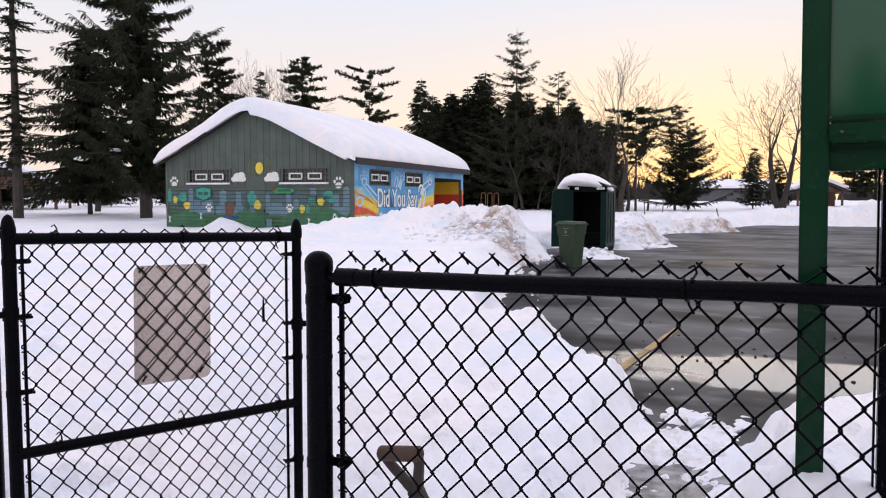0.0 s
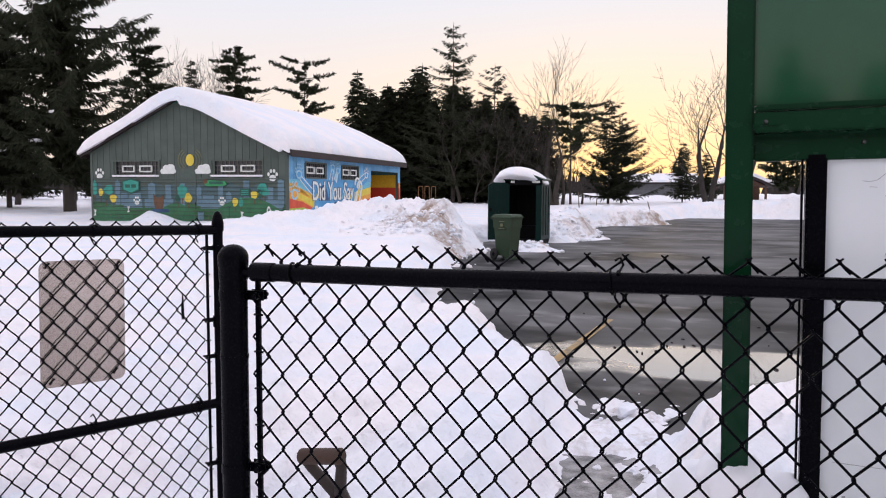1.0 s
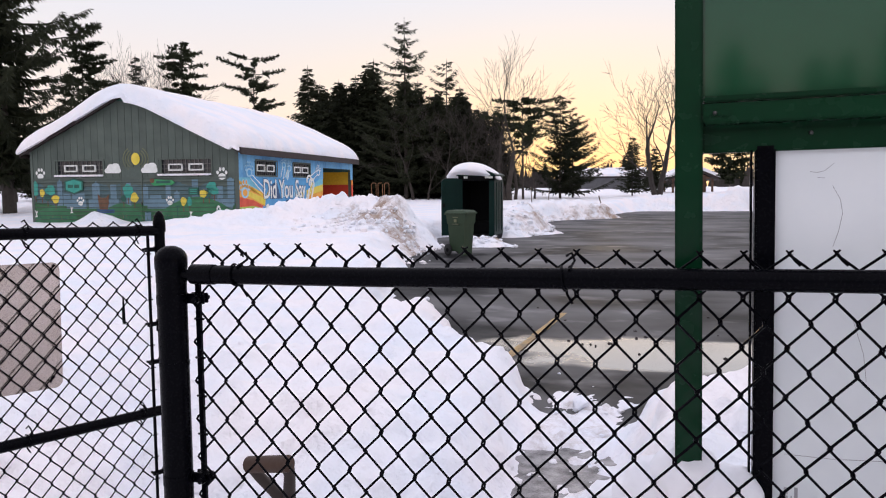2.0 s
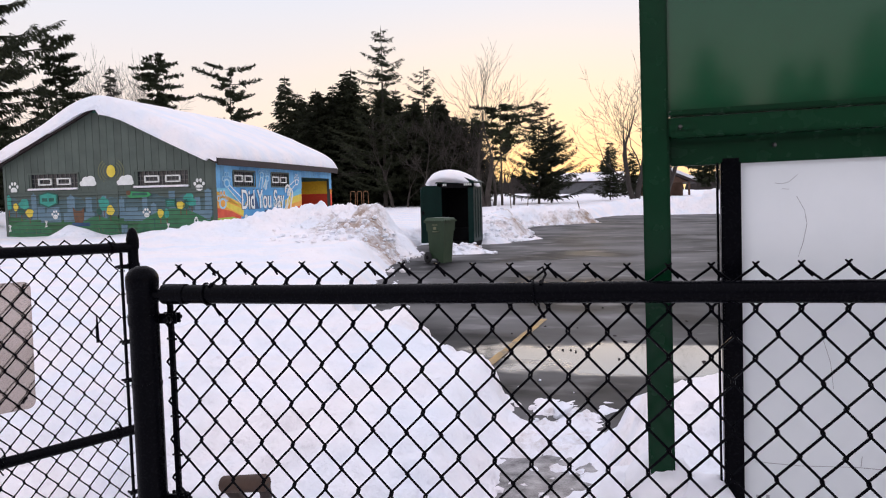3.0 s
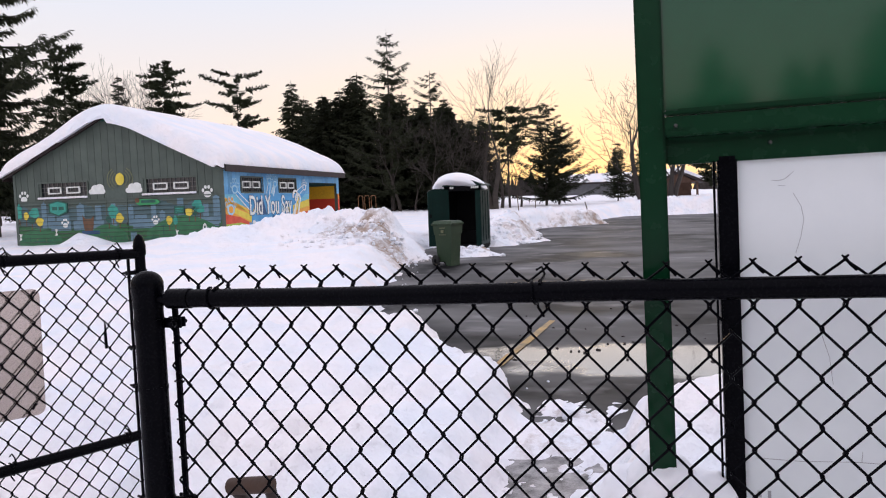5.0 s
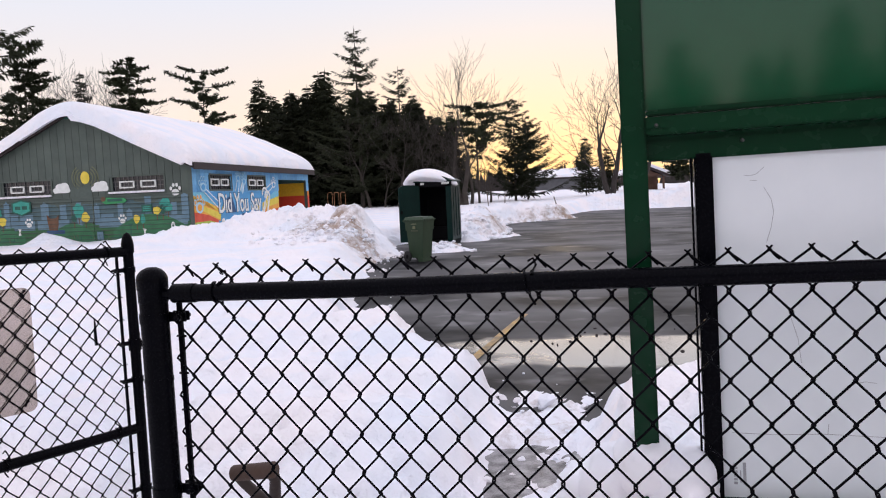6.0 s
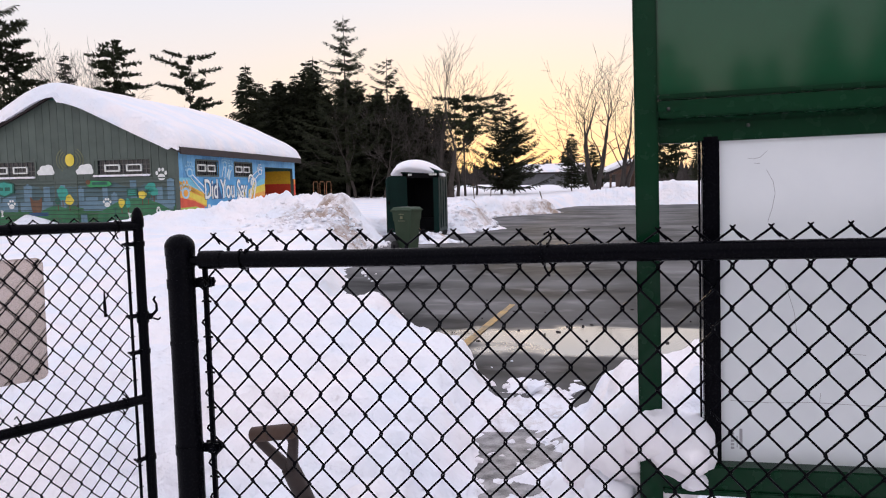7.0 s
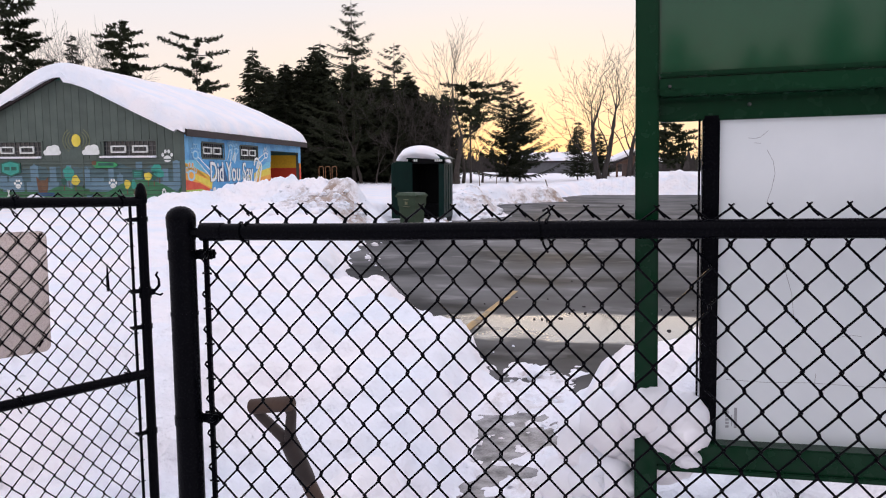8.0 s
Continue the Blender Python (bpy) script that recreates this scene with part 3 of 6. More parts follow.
CRUMB = snow_material("loose_snow", 0.62)
tagged(part("snow_crumbs", crumbs(near_spots, 3), CRUMB), "loose crumbs of snow along the cleared edge", "snow", kind="stuff")
tagged(part("snow_clods", crumbs(far_spots, 4), CRUMB), "dirty clods of ploughed snow on the heaps", "snow", kind="stuff")

bits = Shape()
rng = random.Random(21)
for k in range(26):
    x, y = (rng.gauss(0.35, 0.35), rng.gauss(6.5, 0.35)) if k < 10 else (rng.uniform(-1.0, 2.2), rng.uniform(5.3, 9.5))
    a, w = rng.uniform(0, 6.28), rng.uniform(0.006, 0.022)
    ring = [(x + w * (1 + 0.4 * math.sin(3 * q + a)) * math.cos(q), y + 0.6 * w * math.sin(q), 0.004 + 0.012 * (q % 2 > 1)) for q in [6.283 * i / 7 for i in range(7)]]
    bits.add(ring + [(px, py, 0.0) for px, py, pz in ring], [tuple(range(7))] + [(i, (i + 1) % 7, (i + 1) % 7 + 7, i + 7) for i in range(7)])
tagged(part("debris", bits, FASCIA), "small dark leaf and bark bits on wet asphalt", "debris", kind="stuff")

# ---- chain-link fence ----
PITCH, RISE, TOP = 0.0723, 0.0872, 1.5425


def link_wire(bottom, radius, barb=False):
    """One zigzag wire of chain link, from its top knuckle down; it starts at x = 0 and swings to x = PITCH / 2."""
    pts, k, z = [], 0, TOP
    while z > bottom:
        x, o = (0.0, -1) if k % 2 == 0 else (PITCH / 2, 1)
        pts += [(x - o * 0.0022, 0.0035 * o, z + 0.0058), (x + o * 0.0026, 0.0026 * o, z + 0.0022), (x + o * 0.0026, -0.0026 * o, z - 0.0022), (x - o * 0.0022, -0.0035 * o, z - 0.0058)]
        z = TOP + 0.0075 - (k + 1) * RISE / 2
        k += 1
    pts = [(-0.001, 0.004, TOP - 0.001)] + pts[3:]
    wire = Shape().tube(pts, radius, 5)
    if barb:  # the two cut ends, twisted round each other and bent over
        wire.tube([(0.0055, 0.004, TOP + 0.004), (-0.001, 0.001, TOP - 0.001), (-0.006, -0.003, TOP + 0.004)], [0.0018, 0.0028, 0.0018], 5)
        wire.tube([(-0.001, -0.003, TOP - 0.001), (0.008, 0.003, TOP - 0.0125), (0.017, -0.002, TOP - 0.0225)], [0.0028, 0.0028, 0.0022], 5)
    return wire.mesh("wire", True)


WIRE_A, WIRE_B, WIRE_C = link_wire(0.1, 0.0026, True), link_wire(0.1, 0.0026), link_wire(0.1, 0.0026)
for me in (WIRE_A, WIRE_B, WIRE_C):
    me.materials.append(BLACK)
WIRE_B.transform(Matrix.Diagonal((-1, 1, 1, 1)))
WIRE_B.flip_normals()


def drawn(x):
    """Sideways and upward pull of a hung mesh: stretched at its tension bar, sagging between the ties."""
    return 0.004 * step01(x, 1.0, 1.5) - 0.0105 * math.exp(-max(0.0, x - 0.05) / 0.22), float(np.interp(x, (0.08, 0.24, 0.5, 0.85, 1.1, 1.35, 1.5), (-0.006, 0.001, 0.001, -0.001, 0.0, 0.007, 0.011)))


def mesh_of_wires(parent, x0, count, y=0.0, z=0.0, pull=False, stretch=1.0, fall=0.0, plain=False):
    """Wires side by side; top knuckles stand PITCH apart."""
    for i in range(-1, count):
        me = (WIRE_C if plain else WIRE_A) if i % 2 == 0 else WIRE_B
        ob = new("wire", me)
        ob.parent = parent
        x = x0 + (i if i % 2 == 0 else i + 1) * PITCH / 2 * stretch
        dx, dz = drawn(x) if pull else (0.0, 0.0)
        ob.location = (x + dx, y, z + dz - fall * (x - x0))


def tie(x, z, y, r, drop=0.0):
    """A wire tie wound once round a rail, its tail hooked into the mesh."""
    pts = []
    for k in range(15):
        a = 2 * math.pi * k / 12 + 1.2
        pts.append((x + 0.0012 * k + drop, y + (r + 0.003) * math.cos(a), z + (r + 0.003) * math.sin(a)))
    pts += [(x + 0.022, y + 0.02, z + r + 0.012), (x + 0.016, y + 0.024, z + r + 0.026), (x + 0.006, y + 0.018, z + r + 0.02)]
    tail = [(x + 0.004, y + r + 0.004, z), (x + 0.008, y + r, z - r - 0.012), (x + 0.018, y + r + 0.004, z - r - 0.03)]
    return Shape().tube(pts, 0.0027, 5).tube(tail, 0.0027, 5)


def post(parent, name, x, y, r, top, dome, label=""):
    """A round post with its cap."""
    p = part(name, Shape().tube([(x, y, -0.1), (x, y, top - 0.03)], r, 24), BLACK, parent, label, True)
    part("cap", Shape().lathe(dome, 24, (x, y, top)), BLACK, p, "", True)
    return p


DOME = [(0.0318, -0.078), (0.0332, -0.075), (0.0332, -0.048), (0.0345, -0.046), (0.0348, -0.022), (0.0330, -0.016), (0.029, -0.009), (0.022, -0.002), (0.011, 0.003), (0.002, 0.004)]
fence = thing("fence", "black vinyl chain-link fence panel with round terminal post", "fence", pose(0, 0, 0))
post(fence, "post", -0.005, -0.03, 0.0315, 1.536, DOME)
post(fence, "post", 2.75, -0.03, 0.036, 1.541, DOME)
part("top_rail", Shape().tube([(0.058, -0.03, 1.479), (0.45, -0.03, 1.4842), (1.0, -0.03, 1.497), (1.5, -0.03, 1.506), (2.71, -0.03, 1.510)], 0.0198, 24), BLACK, fence, "", True)
part("rail_sleeve", Shape().tube([(0.05, -0.03, 1.479), (0.105, -0.03, 1.4797)], 0.0218, 20), BLACK, fence, "", True)
part("rail_end", Shape().tube([(0.015, -0.03, 1.477), (0.06, -0.03, 1.477)], 0.0120, 12), BLACK, fence, "", True)
part("tension_bar", Shape().box(0.036, -0.006, 0.1, 0.047, 0.004, 1.475, 0.001), BLACK, fence)
for z in (1.423, 1.018, 0.60):
    band = Shape().tube([(-0.005, -0.03, z - 0.011), (-0.005, -0.03, z + 0.011)], 0.0335, 24).box(0.02, -0.018, z - 0.011, 0.066, -0.012, z + 0.011, 0.001).box(0.02, 0.002, z - 0.011, 0.062, 0.007, z + 0.011, 0.001)
    b = part("tension_band", band, BLACK, fence, "", True)
    part("bolt", Shape().tube([(0.054, -0.038, z), (0.054, 0.016, z)], 0.0055, 8).tube([(0.054, -0.03, z), (0.054, -0.018, z)], 0.0085, 6), BLACK, b)
for z in (1.475, 1.28):
    part("collar", Shape().tube([(-0.005, -0.03, z - 0.004), (-0.005, -0.03, z + 0.004)], 0.0328, 24), BLACK, fence, "", True)
for k in range(17):
    z = 1.375 - k * RISE
    part("bar_clip", Shape().tube([(0.030, 0.0, z), (0.042, -0.008, z + 0.004), (0.054, 0.0, z)], 0.0028, 5), BLACK, fence)
mesh_of_wires(fence, 0.0778, 72, -0.002, 0.0, True)
for x, z in ((0.152, 1.4805), (0.848, 1.4935), (1.53, 1.5065), (2.2, 1.5085)):
    part("wire_tie", tie(x, z, -0.03, 0.0198), BLACK, fence, "", True)

# ---- gate, standing open on its hinges ----
GATE = pose(-1.241, 0.018, 0, 0, 0, math.degrees(math.atan2(0.916, 0.40)))
gate = thing("metal_gate", "black chain-link gate standing open in snow", "gate", GATE)
FINIAL = [(0.0215, -0.070), (0.023, -0.066), (0.023, -0.034), (0.021, -0.026), (0.018, -0.010), (0.011, 0.004), (0.002, 0.010)]
GW = 1.04
post(gate, "upright", 0.0, 0.0, 0.021, 1.602, FINIAL)
post(gate, "upright", GW, 0.0, 0.019, 1.572, FINIAL)
part("top_bar", Shape().tube([(0.0, 0, 1.533), (GW, 0, 1.508)], 0.019, 16), BLACK, gate, "", True)
part("cross_bar", Shape().tube([(0.0, 0, 0.825), (GW, 0, 0.818)], 0.019, 16), BLACK, gate, "", True)
part("bottom_bar", Shape().tube([(0.0, 0, 0.2), (GW, 0, 0.2)], 0.019, 16), BLACK, gate, "", True)
for x, zs in ((0.040, (1.459, 1.278, 1.029)), (1.001, (1.438, 1.155, 1.010, 0.578))):
    part("tension_bar", Shape().box(x - 0.005, 0.012, 0.22, x + 0.005, 0.020, 1.51, 0.001), BLACK, gate)
    ux = 0.0 if x < 0.5 else GW
    s = 1 if x < 0.5 else -1
    for z in zs:
        b = part("tension_band", Shape().tube([(ux, 0, z - 0.01), (ux, 0, z + 0.01)], 0.0225, 20).box(min(ux, ux + s * 0.06), -0.004, z - 0.008, max(ux, ux + s * 0.06), 0.006, z + 0.008, 0.001), BLACK, gate, "", True)
        part("bolt", Shape().tube([(ux + s * 0.055, -0.022, z), (ux + s * 0.055, 0.024, z)], 0.005, 8), BLACK, b)
    for k in range(15):
        part("bar_clip", Shape().tube([(x - 0.010, 0.016, 1.42 - k * RISE), (x, 0.006, 1.424 - k * RISE), (x + 0.010, 0.016, 1.42 - k * RISE)], 0.0026, 5), BLACK, gate)
mesh_of_wires(gate, 0.0702, 25, 0.02, 0.017, stretch=1.0132, fall=0.0127, plain=True)
for x, z in ((0.125, 1.530), (0.56, 1.5195), (0.95, 1.510), (0.12, 0.824), (0.54, 0.822), (0.94, 0.819)):
    part("wire_tie", tie(x, z, 0.0, 0.019), BLACK, gate, "", True)
latch = part("latch", Shape().box(GW + 0.012, -0.018, 1.135, GW + 0.036, 0.018, 1.158, 0.003).tube([(GW + 0.028, -0.020, 1.150), (GW + 0.046, -0.026, 1.170), (GW + 0.044, -0.028, 1.196), (GW + 0.034, -0.026, 1.214), (GW + 0.042, -0.026, 1.226)], [0.006, 0.006, 0.005, 0.005, 0.004], 8).tube([(GW + 0.026, 0.020, 1.150), (GW + 0.034, 0.026, 1.170), (GW + 0.032, 0.026, 1.19)], 0.005, 8).tube([(GW, 0, 1.125), (GW, 0, 1.168)], 0.024, 16), BLACK, gate, "black fork latch", True)
part("latch_pin", Shape().tube([(GW + 0.028, -0.03, 1.140), (GW + 0.048, -0.03, 1.132), (GW + 0.058, -0.03, 1.138)], 0.004, 6), BLACK, latch)
part("hinge", Shape().tube([(0, 0, 1.27), (0, 0, 1.31)], 0.0245, 16).box(-0.06, -0.012, 1.28, -0.018, 0.012, 1.30, 0.002), BLACK, gate, "", True)
part("snap_hook", Shape().tube([(0.904, 0.03, 1.27), (0.906, 0.034, 1.24), (0.904, 0.03, 1.20)], [0.0025, 0.004, 0.004], 8).tube([(0.904, 0.032, 1.225), (0.905, 0.032, 1.165)], 0.006, 8), BLACK, gate, "dark dangling clip", True)
sign_plate = []
for cx, cz, a0 in ((0.658, 1.389, 0), (0.424, 1.394, 90), (0.418, 1.010, 180), (0.652, 1.003, 270)):
    sign_plate += [(cx + 0.026 * math.cos(radians(a0 + 15 * k)), cz + 0.026 * math.sin(radians(a0 + 15 * k))) for k in range(7)]
gate_sign = thing("gate_sign", "back of a faded tan metal sign wired on the gate mesh", "sign", GATE)
part("plate", Shape().plate(sign_plate, 0.003, pose(0, 0.034, 0)), TAN, gate_sign)
for x, z in ((0.424, 1.404), (0.660, 1.395), (0.428, 1.005), (0.642, 1.008)):
    part("sign_clip", Shape().tube([(x - 0.008, 0.024, z - 0.008), (x, 0.030, z + 0.003), (x + 0.006, 0.022, z + 0.010)], 0.003, 6), BLACK, gate_sign)
gate_post = thing("gate_post", "black round steel hinge post of the gate", "post", pose(-1.34, 0.0, 0))
post(gate_post, "shaft", 0, 0, 0.036, 1.60, DOME)
left_fence = thing("fence", "black chain-link fence running on beside the gate", "fence", pose(-3.6, 0.0, 0))
part("top_rail", Shape().tube([(0.0, -0.03, 1.49), (2.16, -0.03, 1.49)], 0.0215, 16), BLACK, left_fence, "", True)
mesh_of_wires(left_fence, 0.02, 60)
post(left_fence, "post", 0.0, -0.03, 0.036, 1.541, DOME)

# ---- notice board ----
BOARD = pose(1.078, 0.08, 1.15, 0, -1.0, 0) @ pose(-1.078, -0.08, -1.15)
board = thing("notice_board", "green steel notice board with a cracked white sheet, in snow", "notice board", BOARD)
part("leg", Shape().box(1.054, 0.055, -0.1, 1.103, 0.105, 2.75, 0.004), GREEN, board)
part("leg", Shape().box(2.754, 0.055, -0.1, 2.803, 0.105, 2.75, 0.004), GREEN, board)
hood = part("panel", Shape().box(1.103, 0.062, 1.820, 2.753, 0.092, 2.75, 0.003), PANEL, board, "large glossy green sheet-metal panel")
part("lip", Shape().box(1.103, 0.044, 1.811, 2.753, 0.096, 1.823, 0.003).box(1.103, 0.030, 1.772, 2.753, 0.096, 1.808, 0.003).box(1.103, 0.056, 1.80, 2.753, 0.09, 1.81), GREEN, hood)
beam = part("beam", Shape().box(1.103, 0.083, 1.722, 2.753, 0.108, 1.764, 0.003).box(1.103, 0.088, 1.76, 2.753, 0.1, 1.78), GREEN, board)
for x, z in ((1.122, 1.79), (1.75, 1.79), (2.3, 1.79)):
    clip = part("clip", Shape().box(x - 0.02, 0.025, z - 0.006, x + 0.026, 0.031, z + 0.007, 0.002), GREEN, hood)
    part("bolt", Shape().tube([(x, 0.013, z), (x, 0.031, z)], [0.003, 0.0048], 10), STEEL, clip, "bright bolt head")
for x in (1.286, 1.9, 2.5):
    part("bolt", Shape().tube([(x, 0.072, 1.752), (x, 0.085, 1.752)], [0.003, 0.0045], 10), STEEL, beam, "bright bolt head")
part("frame_edge", Shape().box(1.186, 0.085, 0.985, 1.190, 0.10, 1.735, 0.001).box(1.194, 0.082, 0.985, 1.229, 0.118, 1.735, 0.003), BLACK, board, "black edge strip")
face = part("white_sheet", Shape().box(1.229, 0.098, 1.0, 2.75, 0.108, 1.735), WHITE, board, "cracked white plastic sheet")
low = part("lower_rail", Shape().box(1.103, 0.058, 0.962, 2.753, 0.112, 1.018, 0.003).box(1.103, 0.05, 0.955, 2.753, 0.10, 0.966, 0.002), GREEN, board)


def crack(pts, w=0.0006):
    return Shape().tube([(x, 0.0978, z) for x, z in pts], w, 4)


for pts in (((1.288, 1.683), (1.30, 1.681), (1.312, 1.684), (1.327, 1.697)), ((1.300, 1.672), (1.312, 1.671)),
            ((1.325, 1.657), (1.338, 1.632), (1.342, 1.607), (1.336, 1.575), (1.327, 1.546)),
            ((1.25, 1.155), (1.33, 1.152), (1.42, 1.155), (1.55, 1.150), (1.66, 1.157)), ((1.43, 1.155), (1.432, 1.176)),
            ((1.472, 1.256), (1.50, 1.262), (1.52, 1.259)), ((1.36, 1.42), (1.38, 1.35), (1.385, 1.30))):
    part("crack", crack(pts), CRACK, face)
stamp = part("printed_stamp", Shape().box(1.268, 0.0966, 1.046, 1.274, 0.098, 1.092).box(1.262, 0.0966, 1.05, 1.264, 0.098, 1.075), FADED, face, "small unreadable grey printing")
for k in range(6):
    part("stroke", Shape().box(1.250, 0.0966, 1.046 + 0.008 * k, 1.257, 0.098, 1.051 + 0.008 * k), FADED, stamp)


def lump(name, at, r, seed, knob=1.0):
    """A block of thrown snow: a knobbly rounded mass."""
    bm = bmesh.new()
    bmesh.ops.create_icosphere(bm, subdivisions=4, radius=1)
    for q in bm.verts:
        d = q.co.normalized()
        k = 1 + knob * 0.32 * noise.noise(d * 1.6 + Vector((seed, 0, 0))) + knob * 0.14 * noise.noise(d * 4 + Vector((0, seed, 0))) + knob * 0.05 * noise.noise(d * 11)
        q.co = Vector((d.x * r[0], d.y * r[1], d.z * r[2])) * k
    me = bpy.data.meshes.new(name)
    bm.to_mesh(me)
    bm.free()
    me.polygons.foreach_set("use_smooth", [True] * len(me.polygons))
    me.materials.append(PACKED_SNOW)
    ob = new(name, me)
    ob.location = at
    return ob


for at, r, seed in (((1.172, 0.06, 0.985), (0.030, 0.03, 0.020), 9.0), ((1.150, 0.09, 1.055), (0.075, 0.085, 0.070), 5.0), ((1.075, 0.10, 1.085), (0.075, 0.085, 0.070), 6.0), ((1.01, 0.13, 1.03), (0.075, 0.085, 0.075), 4.0), ((0.95, 0.20, 0.96), (0.085, 0.09, 0.080), 3.0), ((1.08, 0.19, 0.98), (0.12, 0.11, 0.10), 7.0), ((0.90, 0.17, 0.86), (0.07, 0.07, 0.065), 8.0), ((0.99, 0.10, 0.90), (0.075, 0.06, 0.07), 2.0), ((1.20, 0.17, 1.0), (0.07, 0.08, 0.07), 1.0)):
    tagged(lump("snow_lump", at, r, seed, 0.7), "lump of white snow by the notice board's lower rail", "snow", "snow on the notice board")

# ---- shovel stuck in the snow ----
up = (Vector((0.194, 0.045, 1.05)) - Vector((0.46, 0.33, 0.12))).normalized()
across = Vector((1, -0.2, 0.10))
across = (across - up * across.dot(up)).normalized()
LEANING = Matrix((across, up.cross(across), up)).transposed().to_4x4()
shovel = thing("shovel", "old wooden D-handled shovel leaning on the fence in snow", "shovel", Matrix.Translation((0.177, 0.048, 1.041)) @ LEANING @ Matrix.Scale(1.18, 4))
part("shaft", Shape().tube([(0, 0, -1.0), (0, 0, -0.5), (0, 0, -0.16)], [0.018, 0.018, 0.016], 14), WOOD, shovel, "", True)
part("grip_socket", Shape().tube([(0, 0, -0.20), (0, 0, -0.13), (0, 0, -0.09)], [0.0185, 0.020, 0.019], 14).tube([(0, 0, -0.10), (-0.022, 0, -0.06), (-0.042, 0, -0.025), (-0.047, 0, 0.0)], [0.013, 0.012, 0.011, 0.013], 10).tube([(0, 0, -0.10), (0.022, 0, -0.06), (0.042, 0, -0.025), (0.047, 0, 0.0)], [0.013, 0.012, 0.011, 0.013], 10), HANDLE, shovel, "dark worn forked socket", True)
part("grip", Shape().tube([(-0.058, 0, 0.0), (-0.053, 0, 0.0), (0.053, 0, 0.0), (0.058, 0, 0.0)], [0.011, 0.0165, 0.0165, 0.011], 14), WOOD, shovel, "", True)

# ---- park building with murals ----
house = thing("park_building", "green timber park building with murals and a snowy roof", "building", pose(-13.0, 20.4, 0, 0, 0, 5.05))
W, L, EAVE, RIDGE, SPLIT = 7.97, 11.36, 3.05, 4.95, 2.06
FRONT_WINDOWS = ((-2.91, -0.95), (-6.98, -5.08))
SIDE_WINDOWS = ((1.27, 2.95), (4.45, 6.10))


def roof_at(x):
    return EAVE + (RIDGE - EAVE) * (1 - abs(x + W / 2) / (W / 2))


def slab(parent, name, x0, y0, z0, x1, y1, z1, material, label=""):
    return part(name, Shape().box(x0, y0, z0, x1, y1, z1), material, parent, label)


front = new("wall")
front.parent = house
xs = [-W, -6.98, -5.08, -2.91, -0.95, 0.0]
for i in range(5):
    if i in (1, 3):
        slab(front, "wall_panel", xs[i], 0, 0, xs[i + 1], 0.15, 2.22, BOARDS)
        slab(front, "wall_panel", xs[i], 0, 2.68, xs[i + 1], 0.15, 2.85, BOARDS)
    else:
        slab(front, "wall_panel", xs[i], 0, 0, xs[i + 1], 0.15, 2.85, BOARDS)
part("gable", Shape().plate([(-W, 2.85), (0, 2.85), (0, EAVE), (-W / 2, RIDGE), (-W, EAVE)], 0.15, pose(0, 0.15, 0)), BOARDS, front)
k, x = 0, -W
while x < -0.01:
    x1 = min(x + 0.272, 0.0)
    xa, xb = x + 0.006, x1 - 0.006
    win = next((w for w in FRONT_WINDOWS if x + x1 > 2 * w[0] and x + x1 < 2 * w[1]), None)
    zs = [SPLIT, 2.22, 2.68] if win else [SPLIT]
    ta, tb = roof_at(xa) - 0.03, roof_at(xb) - 0.03
    peak = [(-W / 2, RIDGE - 0.03)] if xa < -W / 2 < xb else []
    if win:
        part("siding_board", Shape().plate([(xa, SPLIT), (xb, SPLIT), (xb, 2.22), (xa, 2.22)], 0.022), BOARDS, front)
    part("siding_board", Shape().plate([(xa, zs[-1]), (xb, zs[-1]), (xb, tb)] + peak + [(xa, ta)], 0.022), BOARDS, front)
    x = x1
for k in range(13):
    z = 0.2 + k * 0.143
    part("siding_board", Shape().add([(-W, 0, z), (0, 0, z), (0, 0, z + 0.143), (-W, 0, z + 0.143), (-W, -0.030, z), (0, -0.030, z), (0, -0.012, z + 0.150), (-W, -0.012, z + 0.150)], [(0, 1, 2, 3), (4, 7, 6, 5), (0, 4, 5, 1), (1, 5, 6, 2), (2, 6, 7, 3), (3, 7, 4, 0)]), MURAL_FRONT, front)
slab(front, "corner_board", -0.09, -0.045, 0.2, 0.035, -0.0, 3.02, BOARDS)
slab(front, "corner_board", -W - 0.03, -0.045, 0.2, -W + 0.07, -0.0, 3.02, BOARDS)
slab(front, "ledge_board", -W, -0.05, SPLIT - 0.012, 0, -0.02, SPLIT + 0.03, BOARDS)
part("gable_vent", Shape().plate([(-W / 2 - 0.45, RIDGE - 0.25), (-W / 2 + 0.45, RIDGE - 0.25), (-W / 2, RIDGE - 0.04)], 0.03, pose(0, -0.022, 0)), PAINT["deep"], front, "dark green triangular gable vent")

side = new("wall")
side.parent = house
ys = [0.15, 1.27, 2.95, 4.45, 6.10, 7.5]
for i in range(5):
    if i in (1, 3):
        slab(side, "wall_panel", -0.15, ys[i], 0, 0, ys[i + 1], 2.15, BOARDS)
        slab(side, "wall_panel", -0.15, ys[i], 2.65, 0, ys[i + 1], 2.85, BOARDS)
    else:
        slab(side, "wall_panel", -0.15, ys[i], 0, 0, ys[i + 1], 2.85, BOARDS)
slab(side, "wall_panel", -0.15, 7.5, 2.55, 0, 11.18, 2.85, BOARDS)
slab(side, "wall_panel", -0.15, 11.18, 0, 0, L, 2.85, BOARDS)
SIDE = pose(0, 0, 0, 0, 0, 90)
y = 0.02
